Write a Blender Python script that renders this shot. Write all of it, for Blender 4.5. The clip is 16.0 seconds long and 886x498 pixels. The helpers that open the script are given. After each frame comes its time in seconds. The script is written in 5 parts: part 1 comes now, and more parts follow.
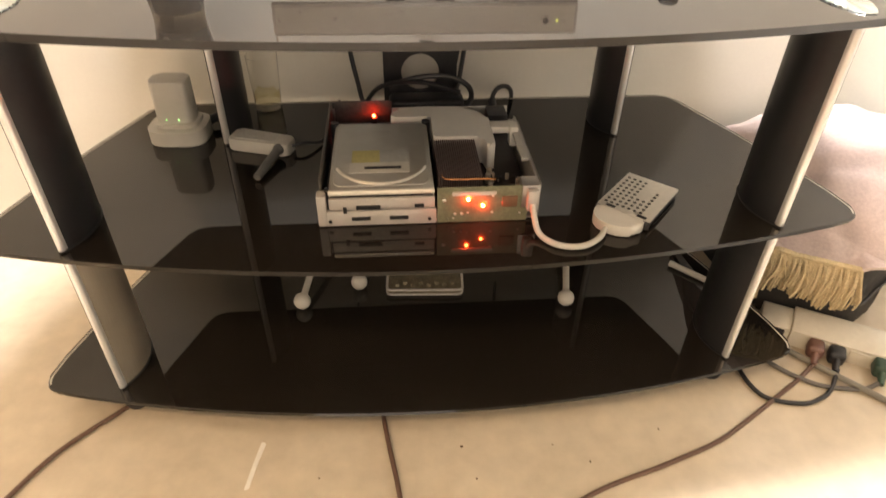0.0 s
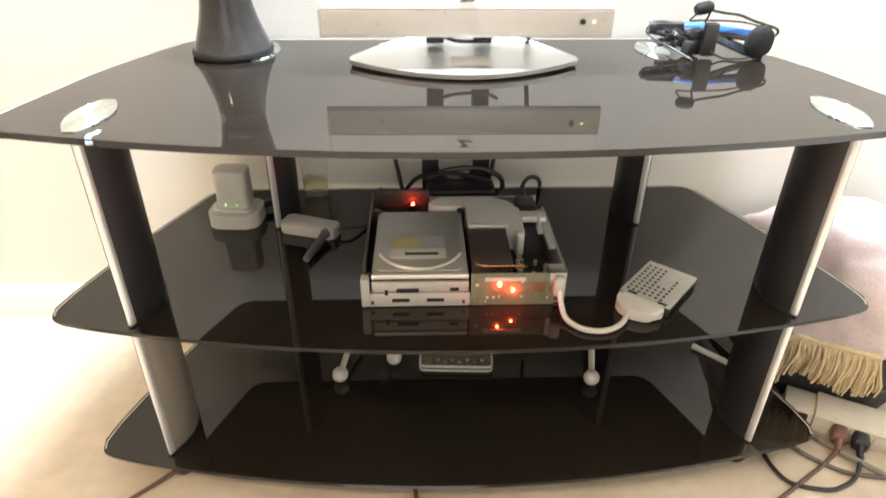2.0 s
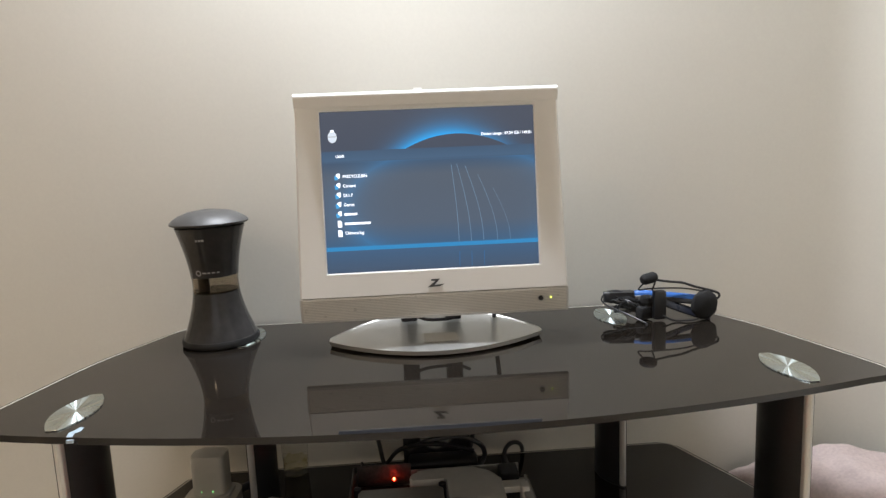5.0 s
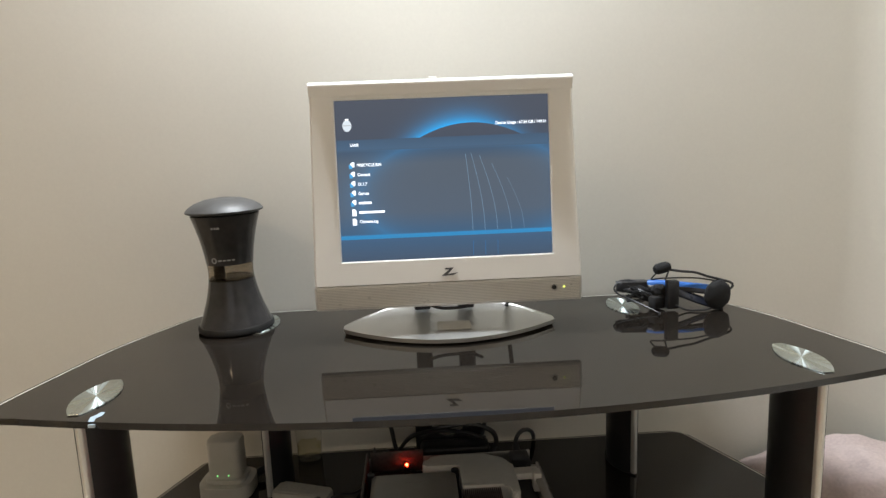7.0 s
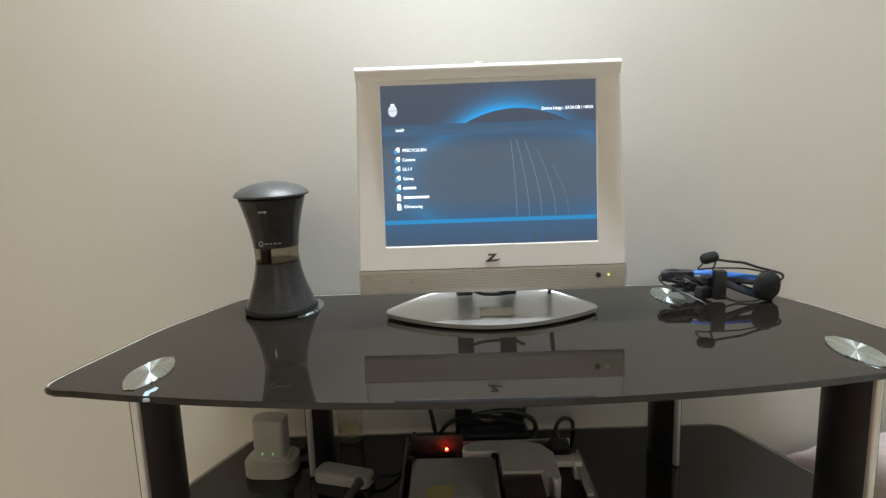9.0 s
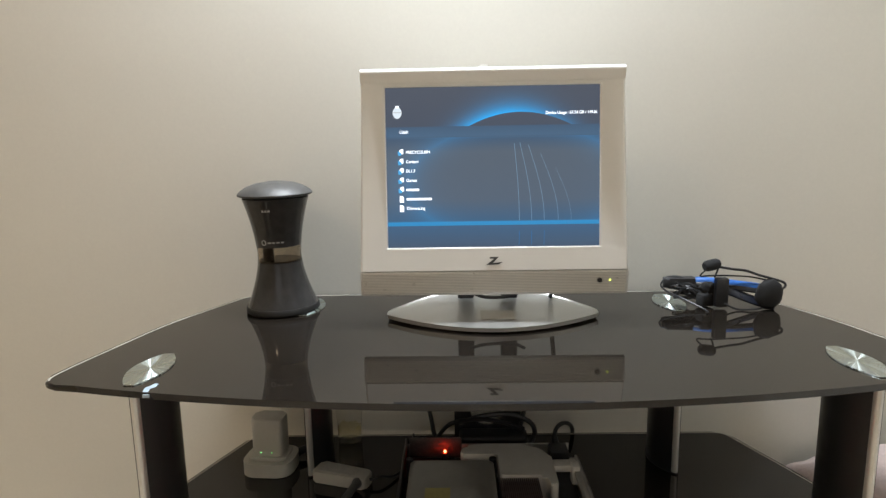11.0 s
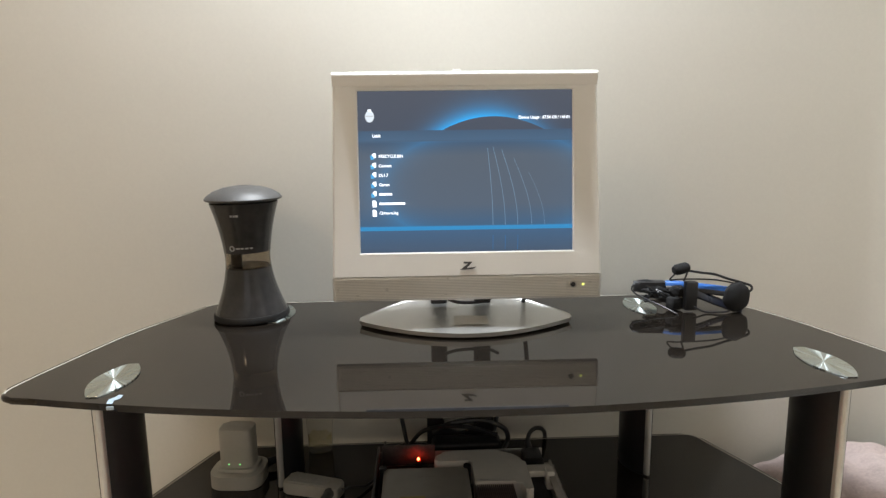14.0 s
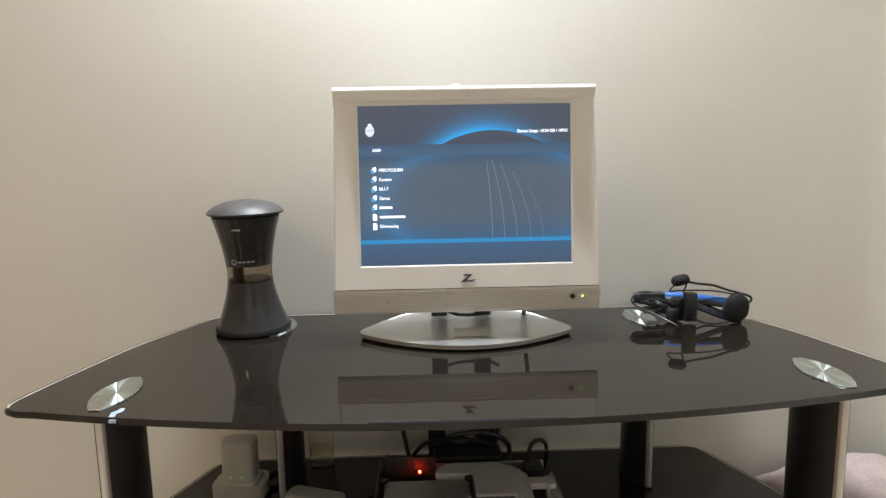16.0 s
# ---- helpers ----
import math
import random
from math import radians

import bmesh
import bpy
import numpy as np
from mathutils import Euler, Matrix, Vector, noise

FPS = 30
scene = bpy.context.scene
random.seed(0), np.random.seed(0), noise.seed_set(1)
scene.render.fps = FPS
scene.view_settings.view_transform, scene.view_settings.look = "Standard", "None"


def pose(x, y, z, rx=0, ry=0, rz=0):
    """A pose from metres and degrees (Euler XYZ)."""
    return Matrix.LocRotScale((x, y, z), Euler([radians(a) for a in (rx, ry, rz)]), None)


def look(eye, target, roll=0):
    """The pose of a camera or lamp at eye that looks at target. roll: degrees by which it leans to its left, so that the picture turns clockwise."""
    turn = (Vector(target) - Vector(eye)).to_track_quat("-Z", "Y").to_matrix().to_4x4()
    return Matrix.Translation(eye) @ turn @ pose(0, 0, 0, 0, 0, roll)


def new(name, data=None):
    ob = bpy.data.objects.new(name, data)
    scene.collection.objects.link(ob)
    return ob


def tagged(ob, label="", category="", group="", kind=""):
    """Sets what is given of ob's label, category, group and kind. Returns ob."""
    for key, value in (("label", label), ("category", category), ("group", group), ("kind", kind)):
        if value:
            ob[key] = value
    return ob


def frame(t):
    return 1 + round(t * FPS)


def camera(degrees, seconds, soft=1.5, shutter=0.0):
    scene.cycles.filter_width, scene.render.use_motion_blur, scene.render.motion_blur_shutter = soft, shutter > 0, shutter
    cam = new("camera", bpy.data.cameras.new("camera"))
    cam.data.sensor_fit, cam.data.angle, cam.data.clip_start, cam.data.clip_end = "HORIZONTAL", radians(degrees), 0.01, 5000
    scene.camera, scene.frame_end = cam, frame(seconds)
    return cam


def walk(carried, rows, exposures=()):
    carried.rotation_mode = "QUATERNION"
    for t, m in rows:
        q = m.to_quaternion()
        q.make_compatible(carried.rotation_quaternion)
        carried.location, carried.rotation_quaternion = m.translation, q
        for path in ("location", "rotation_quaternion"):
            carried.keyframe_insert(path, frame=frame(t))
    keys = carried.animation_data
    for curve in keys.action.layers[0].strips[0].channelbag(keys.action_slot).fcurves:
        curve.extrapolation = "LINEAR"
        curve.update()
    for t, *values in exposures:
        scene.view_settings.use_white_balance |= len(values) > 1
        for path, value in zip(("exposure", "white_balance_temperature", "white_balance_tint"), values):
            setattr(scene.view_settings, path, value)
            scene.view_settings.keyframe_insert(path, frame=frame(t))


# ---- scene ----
cam = camera(69.64, 16.0, soft=1.4, shutter=0.5)
PATH = [
    (0, (-0.0469, -0.8158, 0.7449), (0.0237, -0.0261, 0.1354), 1.02),
    (0.5, (-0.0397, -0.8278, 0.7606), (0.0017, 0.0011, 0.2027), -0.78),
    (1, (-0.0413, -0.8499, 0.7853), (-0.0192, -0.0044, 0.2518), -0.39),
    (1.5, (-0.0433, -0.8620, 0.7864), (-0.0467, -0.0344, 0.2251), -0.50),
    (2, (-0.0603, -0.8607, 0.7972), (-0.0284, -0.0067, 0.2779), 0.43),
    (2.5, (-0.0394, -0.8666, 0.8040), (0.0028, 0.0145, 0.3330), -0.28),
    (3, (-0.0303, -0.8626, 0.8162), (0.0190, 0.0666, 0.4500), -2.31),
    (3.3, (-0.0385, -0.8792, 0.8030), (0.0418, 0.1046, 0.6423), -1.98),
    (3.5, (-0.0391, -0.8809, 0.8127), (0.0482, 0.1054, 0.6727), -2.48),
    (6, (-0.0465, -0.8978, 0.8325), (0.0014, 0.0885, 0.6750), -2.18),
    (6.5, (-0.0667, -0.8925, 0.8297), (0.0021, 0.0918, 0.6669), -2.36),
    (7, (-0.0484, -0.8947, 0.8350), (-0.0021, 0.0901, 0.6676), -2.23),
    (7.5, (-0.0400, -0.8910, 0.8323), (-0.0278, 0.0925, 0.6520), -2.05),
    (8, (-0.0597, -0.8942, 0.8289), (-0.0678, 0.0871, 0.6363), -2.07),
    (8.5, (-0.0731, -0.8956, 0.8262), (-0.0702, 0.0878, 0.6448), -2.05),
    (9, (-0.0597, -0.8968, 0.8293), (-0.0702, 0.0867, 0.6487), -2.00),
    (11.5, (-0.0553, -0.8995, 0.8292), (-0.0689, 0.0847, 0.6529), -0.75),
    (12, (-0.0745, -0.9018, 0.8280), (-0.0740, 0.0825, 0.6511), -0.68),
    (12.5, (-0.0714, -0.9011, 0.8272), (-0.0668, 0.0834, 0.6518), -0.99),
    (13, (-0.0770, -0.8936, 0.8260), (-0.0307, 0.0901, 0.6519), -1.51),
    (13.5, (-0.0611, -0.8921, 0.8302), (-0.0287, 0.0919, 0.6547), -1.11),
    (14, (-0.0679, -0.8907, 0.8258), (-0.0305, 0.0945, 0.6584), -0.71),
    (14.5, (-0.0636, -0.8945, 0.8231), (-0.0398, 0.0912, 0.6568), -0.64),
    (15, (-0.0684, -0.8953, 0.8231), (-0.0356, 0.0910, 0.6618), -0.50),
    (15.5, (-0.0675, -0.8967, 0.8243), (-0.0304, 0.0909, 0.6721), -0.59),
    (16, (-0.0644, -0.8976, 0.8274), (-0.0307, 0.0908, 0.6791), -1.02),
]
EXPOSURES = [(0.0, 1.90, 7400, 20), (0.5, 2.28, 6600, 16), (1.5, 2.14, 6200, 14), (3.1, 1.68, 6300, 15), (3.6, 0.68, 6300, 17), (6.0, 0.21, 6500, 13), (7.5, 0.28, 6450, 12), (8.8, 0.29, 6250, 10), (11.4, 0.31, 6450, 12), (16.0, 0.33, 6500, 13)]
walk(cam, [(t, look(eye, target, roll)) for t, eye, target, roll in PATH], EXPOSURES)

# ---- light: a warm-white ceiling lamp, a tube light high on the wall, a weak added fill from behind ----
world = bpy.data.worlds.new("world")
scene.world = world
world.use_nodes = True
world.node_tree.nodes["Background"].inputs[0].default_value = (0.9, 0.95, 1.0, 1)
world.node_tree.nodes["Background"].inputs[1].default_value = 0.1


def area_lamp(name, place, target, sx, sy, watts, colour):
    data = bpy.data.lights.new(name, "AREA")
    data.shape, data.size, data.size_y, data.energy, data.color = "RECTANGLE", sx, sy, watts, colour
    ob = new(name, data)
    ob.matrix_world = look(place, target)
    return ob


T = 0.55        # height of the stand's top
MID = 0.286
BOT = 0.048
WALL = 0.215    # the wall behind the stand
CORNER = 0.94   # the wall beside it
CEIL = 2.5
area_lamp("ceiling_lamp_light", (-1.50, -1.55, CEIL - 0.09), (-1.50, -1.55, 0), 0.3, 0.3, 6.6, (1.0, 0.71, 0.41))
area_lamp("tube_lamp_light", (-0.06, WALL - 0.14, 1.80), (-0.06, WALL - 0.2, 0), 0.45, 0.13, 22.5, (0.87, 0.95, 1.0))
# unseen fill, added to brighten the fronts of the stand and console
area_lamp("window_light", (-0.3, -2.62, 1.35), (-0.3, 0, 0.9), 1.2, 1.1, 2.0, (1.0, 0.94, 0.86))


# ---- materials ----
def material(name, colour, rough=0.5, metal=0.0, vary=0.06, scale=30.0, bump=0.0, spec=0.5, fine=4.0, stretch=None, coat=0.0):
    m = bpy.data.materials.new(name)
    m.use_nodes = True
    nt = m.node_tree
    b = nt.nodes["Principled BSDF"]
    b.inputs["Metallic"].default_value = metal
    b.inputs["Specular IOR Level"].default_value = spec
    b.inputs["Coat Weight"].default_value = coat
    tc = nt.nodes.new("ShaderNodeTexCoord")
    mp = nt.nodes.new("ShaderNodeMapping")
    nt.links.new(tc.outputs["Object"], mp.inputs[0])
    if stretch:
        mp.inputs["Scale"].default_value = stretch
    n1 = nt.nodes.new("ShaderNodeTexNoise")
    n1.inputs["Scale"].default_value, n1.inputs["Detail"].default_value = scale, 4
    n2 = nt.nodes.new("ShaderNodeTexNoise")
    n2.inputs["Scale"].default_value, n2.inputs["Detail"].default_value = scale * fine, 3
    for n in (n1, n2):
        nt.links.new(mp.outputs[0], n.inputs["Vector"])
    add = nt.nodes.new("ShaderNodeMath")
    add.operation = "ADD"
    nt.links.new(n1.outputs["Fac"], add.inputs[0]), nt.links.new(n2.outputs["Fac"], add.inputs[1])
    ramp = nt.nodes.new("ShaderNodeMapRange")
    ramp.inputs["From Min"].default_value, ramp.inputs["From Max"].default_value = 0.6, 1.4
    ramp.inputs["To Min"].default_value, ramp.inputs["To Max"].default_value = 1 - vary, 1 + vary
    nt.links.new(add.outputs[0], ramp.inputs["Value"])
    mul = nt.nodes.new("ShaderNodeVectorMath")
    mul.operation = "SCALE"
    mul.inputs[0].default_value = colour[:3]
    nt.links.new(ramp.outputs[0], mul.inputs["Scale"])
    nt.links.new(mul.outputs[0], b.inputs["Base Color"])
    rr = nt.nodes.new("ShaderNodeMapRange")
    rr.inputs["From Min"].default_value, rr.inputs["From Max"].default_value = 0.3, 0.7
    rr.inputs["To Min"].default_value, rr.inputs["To Max"].default_value = rough * 0.85, min(1, rough * 1.15)
    nt.links.new(n1.outputs["Fac"], rr.inputs["Value"])
    nt.links.new(rr.outputs[0], b.inputs["Roughness"])
    if bump:
        bp = nt.nodes.new("ShaderNodeBump")
        bp.inputs["Strength"].default_value, bp.inputs["Distance"].default_value = 0.5, bump
        nt.links.new(add.outputs[0], bp.inputs["Height"])
        nt.links.new(bp.outputs[0], b.inputs["Normal"])
    return m


def glow(name, colour, strength):
    m = bpy.data.materials.new(name)
    m.use_nodes = True
    b = m.node_tree.nodes["Principled BSDF"]
    b.inputs["Base Color"].default_value = (*[c * 0.2 for c in colour], 1)
    b.inputs["Emission Color"].default_value = (*colour, 1)
    b.inputs["Emission Strength"].default_value = strength
    return m


def clear(name, colour, rough=0.02, transmit=1.0, ior=1.45):
    m = material(name, colour, rough, 0, 0.02)
    b = m.node_tree.nodes["Principled BSDF"]
    b.inputs["Transmission Weight"].default_value, b.inputs["IOR"].default_value = transmit, ior
    return m


wall_paint = material("wall_paint", (0.70, 0.675, 0.61), 0.6, vary=0.025, scale=3, bump=0.00015, fine=60)
ceiling_paint = material("ceiling_paint", (0.8, 0.79, 0.76), 0.8, vary=0.03, scale=4)
skirting_paint = material("skirting_paint", (0.72, 0.68, 0.61), 0.35, vary=0.04, scale=8)
marble = material("marble", (0.60, 0.515, 0.395), 0.22, vary=0.13, scale=5, fine=7)
black_glass = material("black_glass", (0.0145, 0.0115, 0.0090), 0.03, vary=0.10, scale=6, spec=0.48)
black_column = material("black_column", (0.013, 0.013, 0.014), 0.42, vary=0.2, scale=40)
chrome = material("chrome", (0.74, 0.74, 0.73), 0.36, 0.65, vary=0.05, scale=20)
silver_paint = material("silver_paint", (0.60, 0.59, 0.57), 0.32, 0.35, vary=0.03, scale=120, bump=0.00004)
white_plastic = material("white_plastic", (0.54, 0.52, 0.47), 0.35, vary=0.04, scale=25, bump=0.0001)
bezel_paint = material("bezel_paint", (0.87, 0.855, 0.82), 0.34, 0.0, vary=0.012, scale=9)
# pale colour that stands for light caught on the polished glass edges
edge_glint = material("edge_glint", (0.52, 0.50, 0.44), 0.20, vary=0.08, scale=40)
satin_taupe = material("satin_taupe", (0.36, 0.315, 0.255), 0.42, 0.55, vary=0.06, scale=18, stretch=(8, 8, 0.6))
black_plastic = material("black_plastic", (0.02, 0.02, 0.022), 0.4, vary=0.25, scale=60, bump=0.0001)


# ---- building helpers ----
def mesh_of(name, bm, mat, smooth=True, sharp=32):
    bmesh.ops.recalc_face_normals(bm, faces=bm.faces)
    me = bpy.data.meshes.new(name)
    bm.to_mesh(me)
    bm.free()
    for m in (mat if isinstance(mat, (list, tuple)) else [mat]):
        me.materials.append(m)
    if smooth:
        me.polygons.foreach_set("use_smooth", [True] * len(me.polygons))
        me.set_sharp_from_angle(angle=radians(sharp))
    return me


def part(name, bm, mat, parent, label="", sharp=32):
    ob = new(name, mesh_of(name, bm, mat, True, sharp))
    ob.parent = parent
    return tagged(ob, label)


def thing(name, place, label, category, group="", rz=0.0):
    ob = new(name)
    ob.empty_display_size = 0.02
    ob.matrix_world = pose(*place, 0, 0, rz)
    return tagged(ob, label, category, group)


def solid(name, bm, mat, label, category, kind="structure"):
    return tagged(new(name, mesh_of(name, bm, mat)), label, category, "", kind)


def box(x0, x1, y0, y1, z0, z1, bevel=0.0, bm=None, seg=2):
    bm = bm or bmesh.new()
    r = bmesh.ops.create_cube(bm, size=1, matrix=Matrix.LocRotScale(((x0 + x1) / 2, (y0 + y1) / 2, (z0 + z1) / 2), None, (abs(x1 - x0), abs(y1 - y0), abs(z1 - z0))))
    if bevel:
        es = list({e for v in r["verts"] for e in v.link_edges})
        bmesh.ops.bevel(bm, geom=es, offset=bevel, segments=seg, affect="EDGES", profile=0.5)
    return bm


def cyl(p, q, r0, r1=None, n=16, bm=None, caps=True):
    bm = bm or bmesh.new()
    p, q = Vector(p), Vector(q)
    d = q - p
    m = Matrix.Translation((p + q) / 2) @ d.to_track_quat("Z", "Y").to_matrix().to_4x4()
    bmesh.ops.create_cone(bm, cap_ends=caps, segments=n, radius1=r0, radius2=r0 if r1 is None else r1, depth=d.length, matrix=m)
    return bm


def lathe(profile, n=48, bm=None, m=Matrix()):
    bm = bm or bmesh.new()
    rings = []
    for r, z in profile:
        if r < 1e-6:
            rings.append([bm.verts.new(m @ Vector((0, 0, z)))])
        else:
            rings.append([bm.verts.new(m @ Vector((r * math.cos(2 * math.pi * i / n), r * math.sin(2 * math.pi * i / n), z))) for i in range(n)])
    for a, b in zip(rings, rings[1:]):
        for i in range(n):
            j = (i + 1) % n
            if len(a) == 1 and len(b) == 1:
                continue
            if len(a) == 1:
                bm.faces.new((a[0], b[i], b[j]))
            elif len(b) == 1:
                bm.faces.new((a[i], a[j], b[0]))
            else:
                bm.faces.new((a[i], a[j], b[j], b[i]))
    return bm


def ball(p, r, sx=1, sy=1, sz=1, bm=None, n=16):
    bm = bm or bmesh.new()
    bmesh.ops.create_uvsphere(bm, u_segments=n, v_segments=n // 2 + 2, radius=r, matrix=Matrix.LocRotScale(p, None, (sx, sy, sz)))
    return bm


def spline(pts, steps=8):
    """Catmull-Rom points through pts."""
    pts = [Vector(p) for p in pts]
    q = [2 * pts[0] - pts[1], *pts, 2 * pts[-1] - pts[-2]]
    out = []
    for i in range(1, len(q) - 2):
        a, b, c, d = q[i - 1:i + 3]
        for k in range(steps):
            t = k / steps
            out.append(0.5 * (2 * b + (c - a) * t + (2 * a - 5 * b + 4 * c - d) * t * t + (3 * b - a - 3 * c + d) * t ** 3))
    return out + [pts[-1]]


def tube(pts, r, n=8, bm=None, steps=8, flat=1.0):
    bm = bm or bmesh.new()
    path = spline(pts, steps) if steps else [Vector(p) for p in pts]
    rings, side = [], None
    for i, p in enumerate(path):
        d = (path[min(i + 1, len(path) - 1)] - path[max(i - 1, 0)]).normalized()
        if side is None:
            side = d.orthogonal().normalized()
        side = (side - d * side.dot(d)).normalized()
        up = d.cross(side)
        rings.append([bm.verts.new(p + r * (math.cos(2 * math.pi * k / n) * side + flat * math.sin(2 * math.pi * k / n) * up)) for k in range(n)])
    for a, b in zip(rings, rings[1:]):
        for k in range(n):
            bm.faces.new((a[k], a[(k + 1) % n], b[(k + 1) % n], b[k]))
    bm.faces.new(rings[0]), bm.faces.new(rings[-1])
    return bm


def rounded(corners, n=8):
    """An outline with its corners (x, y, radius) rounded."""
    out = []
    for i, (x, y, r) in enumerate(corners):
        p = Vector((x, y))
        a, b = Vector(corners[i - 1][:2]), Vector(corners[(i + 1) % len(corners)][:2])
        if r <= 0:
            out.append(p)
            continue
        u, v = (a - p).normalized(), (b - p).normalized()
        s, e = p + u * min(r, (a - p).length * 0.49), p + v * min(r, (b - p).length * 0.49)
        for k in range(n + 1):
            t = k / n
            out.append((1 - t) ** 2 * s + 2 * t * (1 - t) * p + t * t * e)
    return out


def slab(outline, z0, z1, bevel=0.0, bm=None, m=Matrix(), seg=2):
    bm = bm or bmesh.new()
    lo = [bm.verts.new(m @ Vector((p[0], p[1], z0))) for p in outline]
    hi = [bm.verts.new(m @ Vector((p[0], p[1], z1))) for p in outline]
    n = len(outline)
    f0, f1 = bm.faces.new(lo[::-1]), bm.faces.new(hi)
    for i in range(n):
        bm.faces.new((lo[i], lo[(i + 1) % n], hi[(i + 1) % n], hi[i]))
    if bevel:
        bmesh.ops.bevel(bm, geom=[*f0.edges, *f1.edges], offset=bevel, segments=seg, affect="EDGES", profile=0.5)
    return bm


# ---- the room ----
X0, Y0, TH = -2.2, -2.7, 0.12
solid("floor", box(X0 - TH, CORNER + TH, Y0 - TH, WALL + TH, -0.1, 0), marble, "polished cream marble floor with faint veins", "floor")
COVE = 0.21     # the corner is plastered round
bend = [(CORNER - COVE * (1 - math.sin(i * math.pi / 40)), WALL - COVE * (1 - math.cos(i * math.pi / 40))) for i in range(21)]
solid("wall_back", slab([(X0 - TH, WALL), (CORNER - COVE - 0.01, WALL), *bend, (CORNER, WALL - COVE - 0.01), (CORNER + TH, WALL - COVE - 0.01), (CORNER + TH, WALL + TH), (X0 - TH, WALL + TH)], 0, CEIL), wall_paint, "plain cream painted wall that turns a round corner", "wall")
solid("wall_right", box(CORNER, CORNER + TH, Y0, WALL - COVE - 0.01, 0, CEIL), wall_paint, "plain cream painted side wall", "wall")
solid("wall_left", box(X0 - TH, X0, Y0, WALL, 0, CEIL), wall_paint, "plain cream painted side wall", "wall")
bm = box(X0 - TH, -0.95, Y0 - TH, Y0, 0, CEIL)
box(0.35, CORNER + TH, Y0 - TH, Y0, 0, CEIL, bm=bm), box(-0.95, 0.35, Y0 - TH, Y0, 0, 0.75, bm=bm), box(-0.95, 0.35, Y0 - TH, Y0, 1.95, CEIL, bm=bm)
solid("wall_front", bm, wall_paint, "plain cream painted wall, out of view, with an added window opening", "wall")
solid("ceiling", box(X0 - TH, CORNER + TH, Y0 - TH, WALL + TH, CEIL, CEIL + TH), ceiling_paint, "plain white ceiling", "ceiling")
bm = slab([(0, 0), (-0.012, 0), (-0.012, 0.055), (-0.007, 0.068), (0, 0.072)], X0, CORNER, m=Matrix(((0, 0, 1, 0), (1, 0, 0, WALL), (0, 1, 0, 0), (0, 0, 0, 1))))
solid("baseboard", bm, skirting_paint, "low cream painted baseboard along the wall", "baseboard")


# ---- the glass stand ----
def shelf_outline(tip, shoulder, hip, back, front, bow=0.255):
    right = []
    n = 14
    xf = tip[0] - 0.035
    for i in range(n + 1):
        x = xf * i / n
        right.append((x, front + bow * x * x))
    corner = rounded([(right[-1][0], right[-1][1], 0), (tip[0] + 0.016, tip[1] - 0.012, 0.045), (shoulder[0], shoulder[1], 0)], 7)
    side = rounded([(shoulder[0], shoulder[1], 0), (hip[0], hip[1], 0.05), (back[0], back[1], 0.022), (0, back[1], 0)], 6)
    pts = [Vector(p) for p in right] + corner[1:-1] + side
    pts = [p for p in pts[:-1]]
    left = [Vector((-p[0], p[1])) for p in pts[1:]][::-1]
    return pts + [Vector((0, back[1]))] + left


stand = thing("tv_stand", (0, 0, 0), "three-tier black glass television stand with chrome-edged columns", "television stand")
top_line = shelf_outline((0.535, -0.185), (0.539, -0.13), (0.502, 0.036), (0.428, 0.207), -0.269)
mid_line = shelf_outline((0.539, -0.1714), (0.543, -0.122), (0.497, 0.030), (0.4315, 0.197), -0.2604, 0.2435)
low_line = shelf_outline((0.531, -0.182), (0.535, -0.134), (0.4895, 0.0157), (0.4246, 0.1806), -0.2698, 0.2475)


def glass_shelf(name, outline, z0, z1, label):
    """A glass plate with a rounded polished edge, whose glint is painted as a thin pale line along the sides and the
    back.
    """
    bm = slab(outline, z0, z1, 0.0030 if z1 == T else 0.0025, seg=4)
    bmesh.ops.recalc_face_normals(bm, faces=bm.faces)
    for e in bm.edges:
        e.smooth = all(abs(f.normal.z) < 0.999 for f in e.link_faces)
    # upper edge facets on the sides and back get the painted glint colour
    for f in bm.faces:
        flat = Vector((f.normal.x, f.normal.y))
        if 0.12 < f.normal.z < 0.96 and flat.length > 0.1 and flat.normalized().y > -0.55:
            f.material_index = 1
    me = bpy.data.meshes.new(name)
    bm.to_mesh(me)
    bm.free()
    me.materials.append(black_glass), me.materials.append(edge_glint)
    me.polygons.foreach_set("use_smooth", [True] * len(me.polygons))
    ob = new(name, me)
    ob.parent = stand
    tagged(ob, label)
    # the clear arris catches light: its glint is a thin pale strip just inside the edge, but for the bowed front
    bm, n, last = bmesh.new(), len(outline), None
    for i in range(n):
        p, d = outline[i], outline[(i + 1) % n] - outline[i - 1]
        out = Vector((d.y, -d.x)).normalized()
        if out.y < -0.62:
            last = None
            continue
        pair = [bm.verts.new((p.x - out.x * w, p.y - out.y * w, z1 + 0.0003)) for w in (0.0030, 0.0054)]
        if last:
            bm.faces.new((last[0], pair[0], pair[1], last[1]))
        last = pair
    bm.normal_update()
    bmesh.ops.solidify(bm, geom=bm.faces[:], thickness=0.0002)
    part("edge_line", bm, edge_glint, ob, "thin pale strip painting the light caught by the polished edge")
    return ob


top_shelf = glass_shelf("top_shelf", top_line, T - 0.0080, T, "bow-fronted black glass top shelf")
glass_shelf("middle_shelf", mid_line, MID - 0.006, MID, "bow-fronted black glass middle shelf")
glass_shelf("bottom_shelf", low_line, BOT - 0.006, BOT, "bow-fronted black glass bottom shelf")
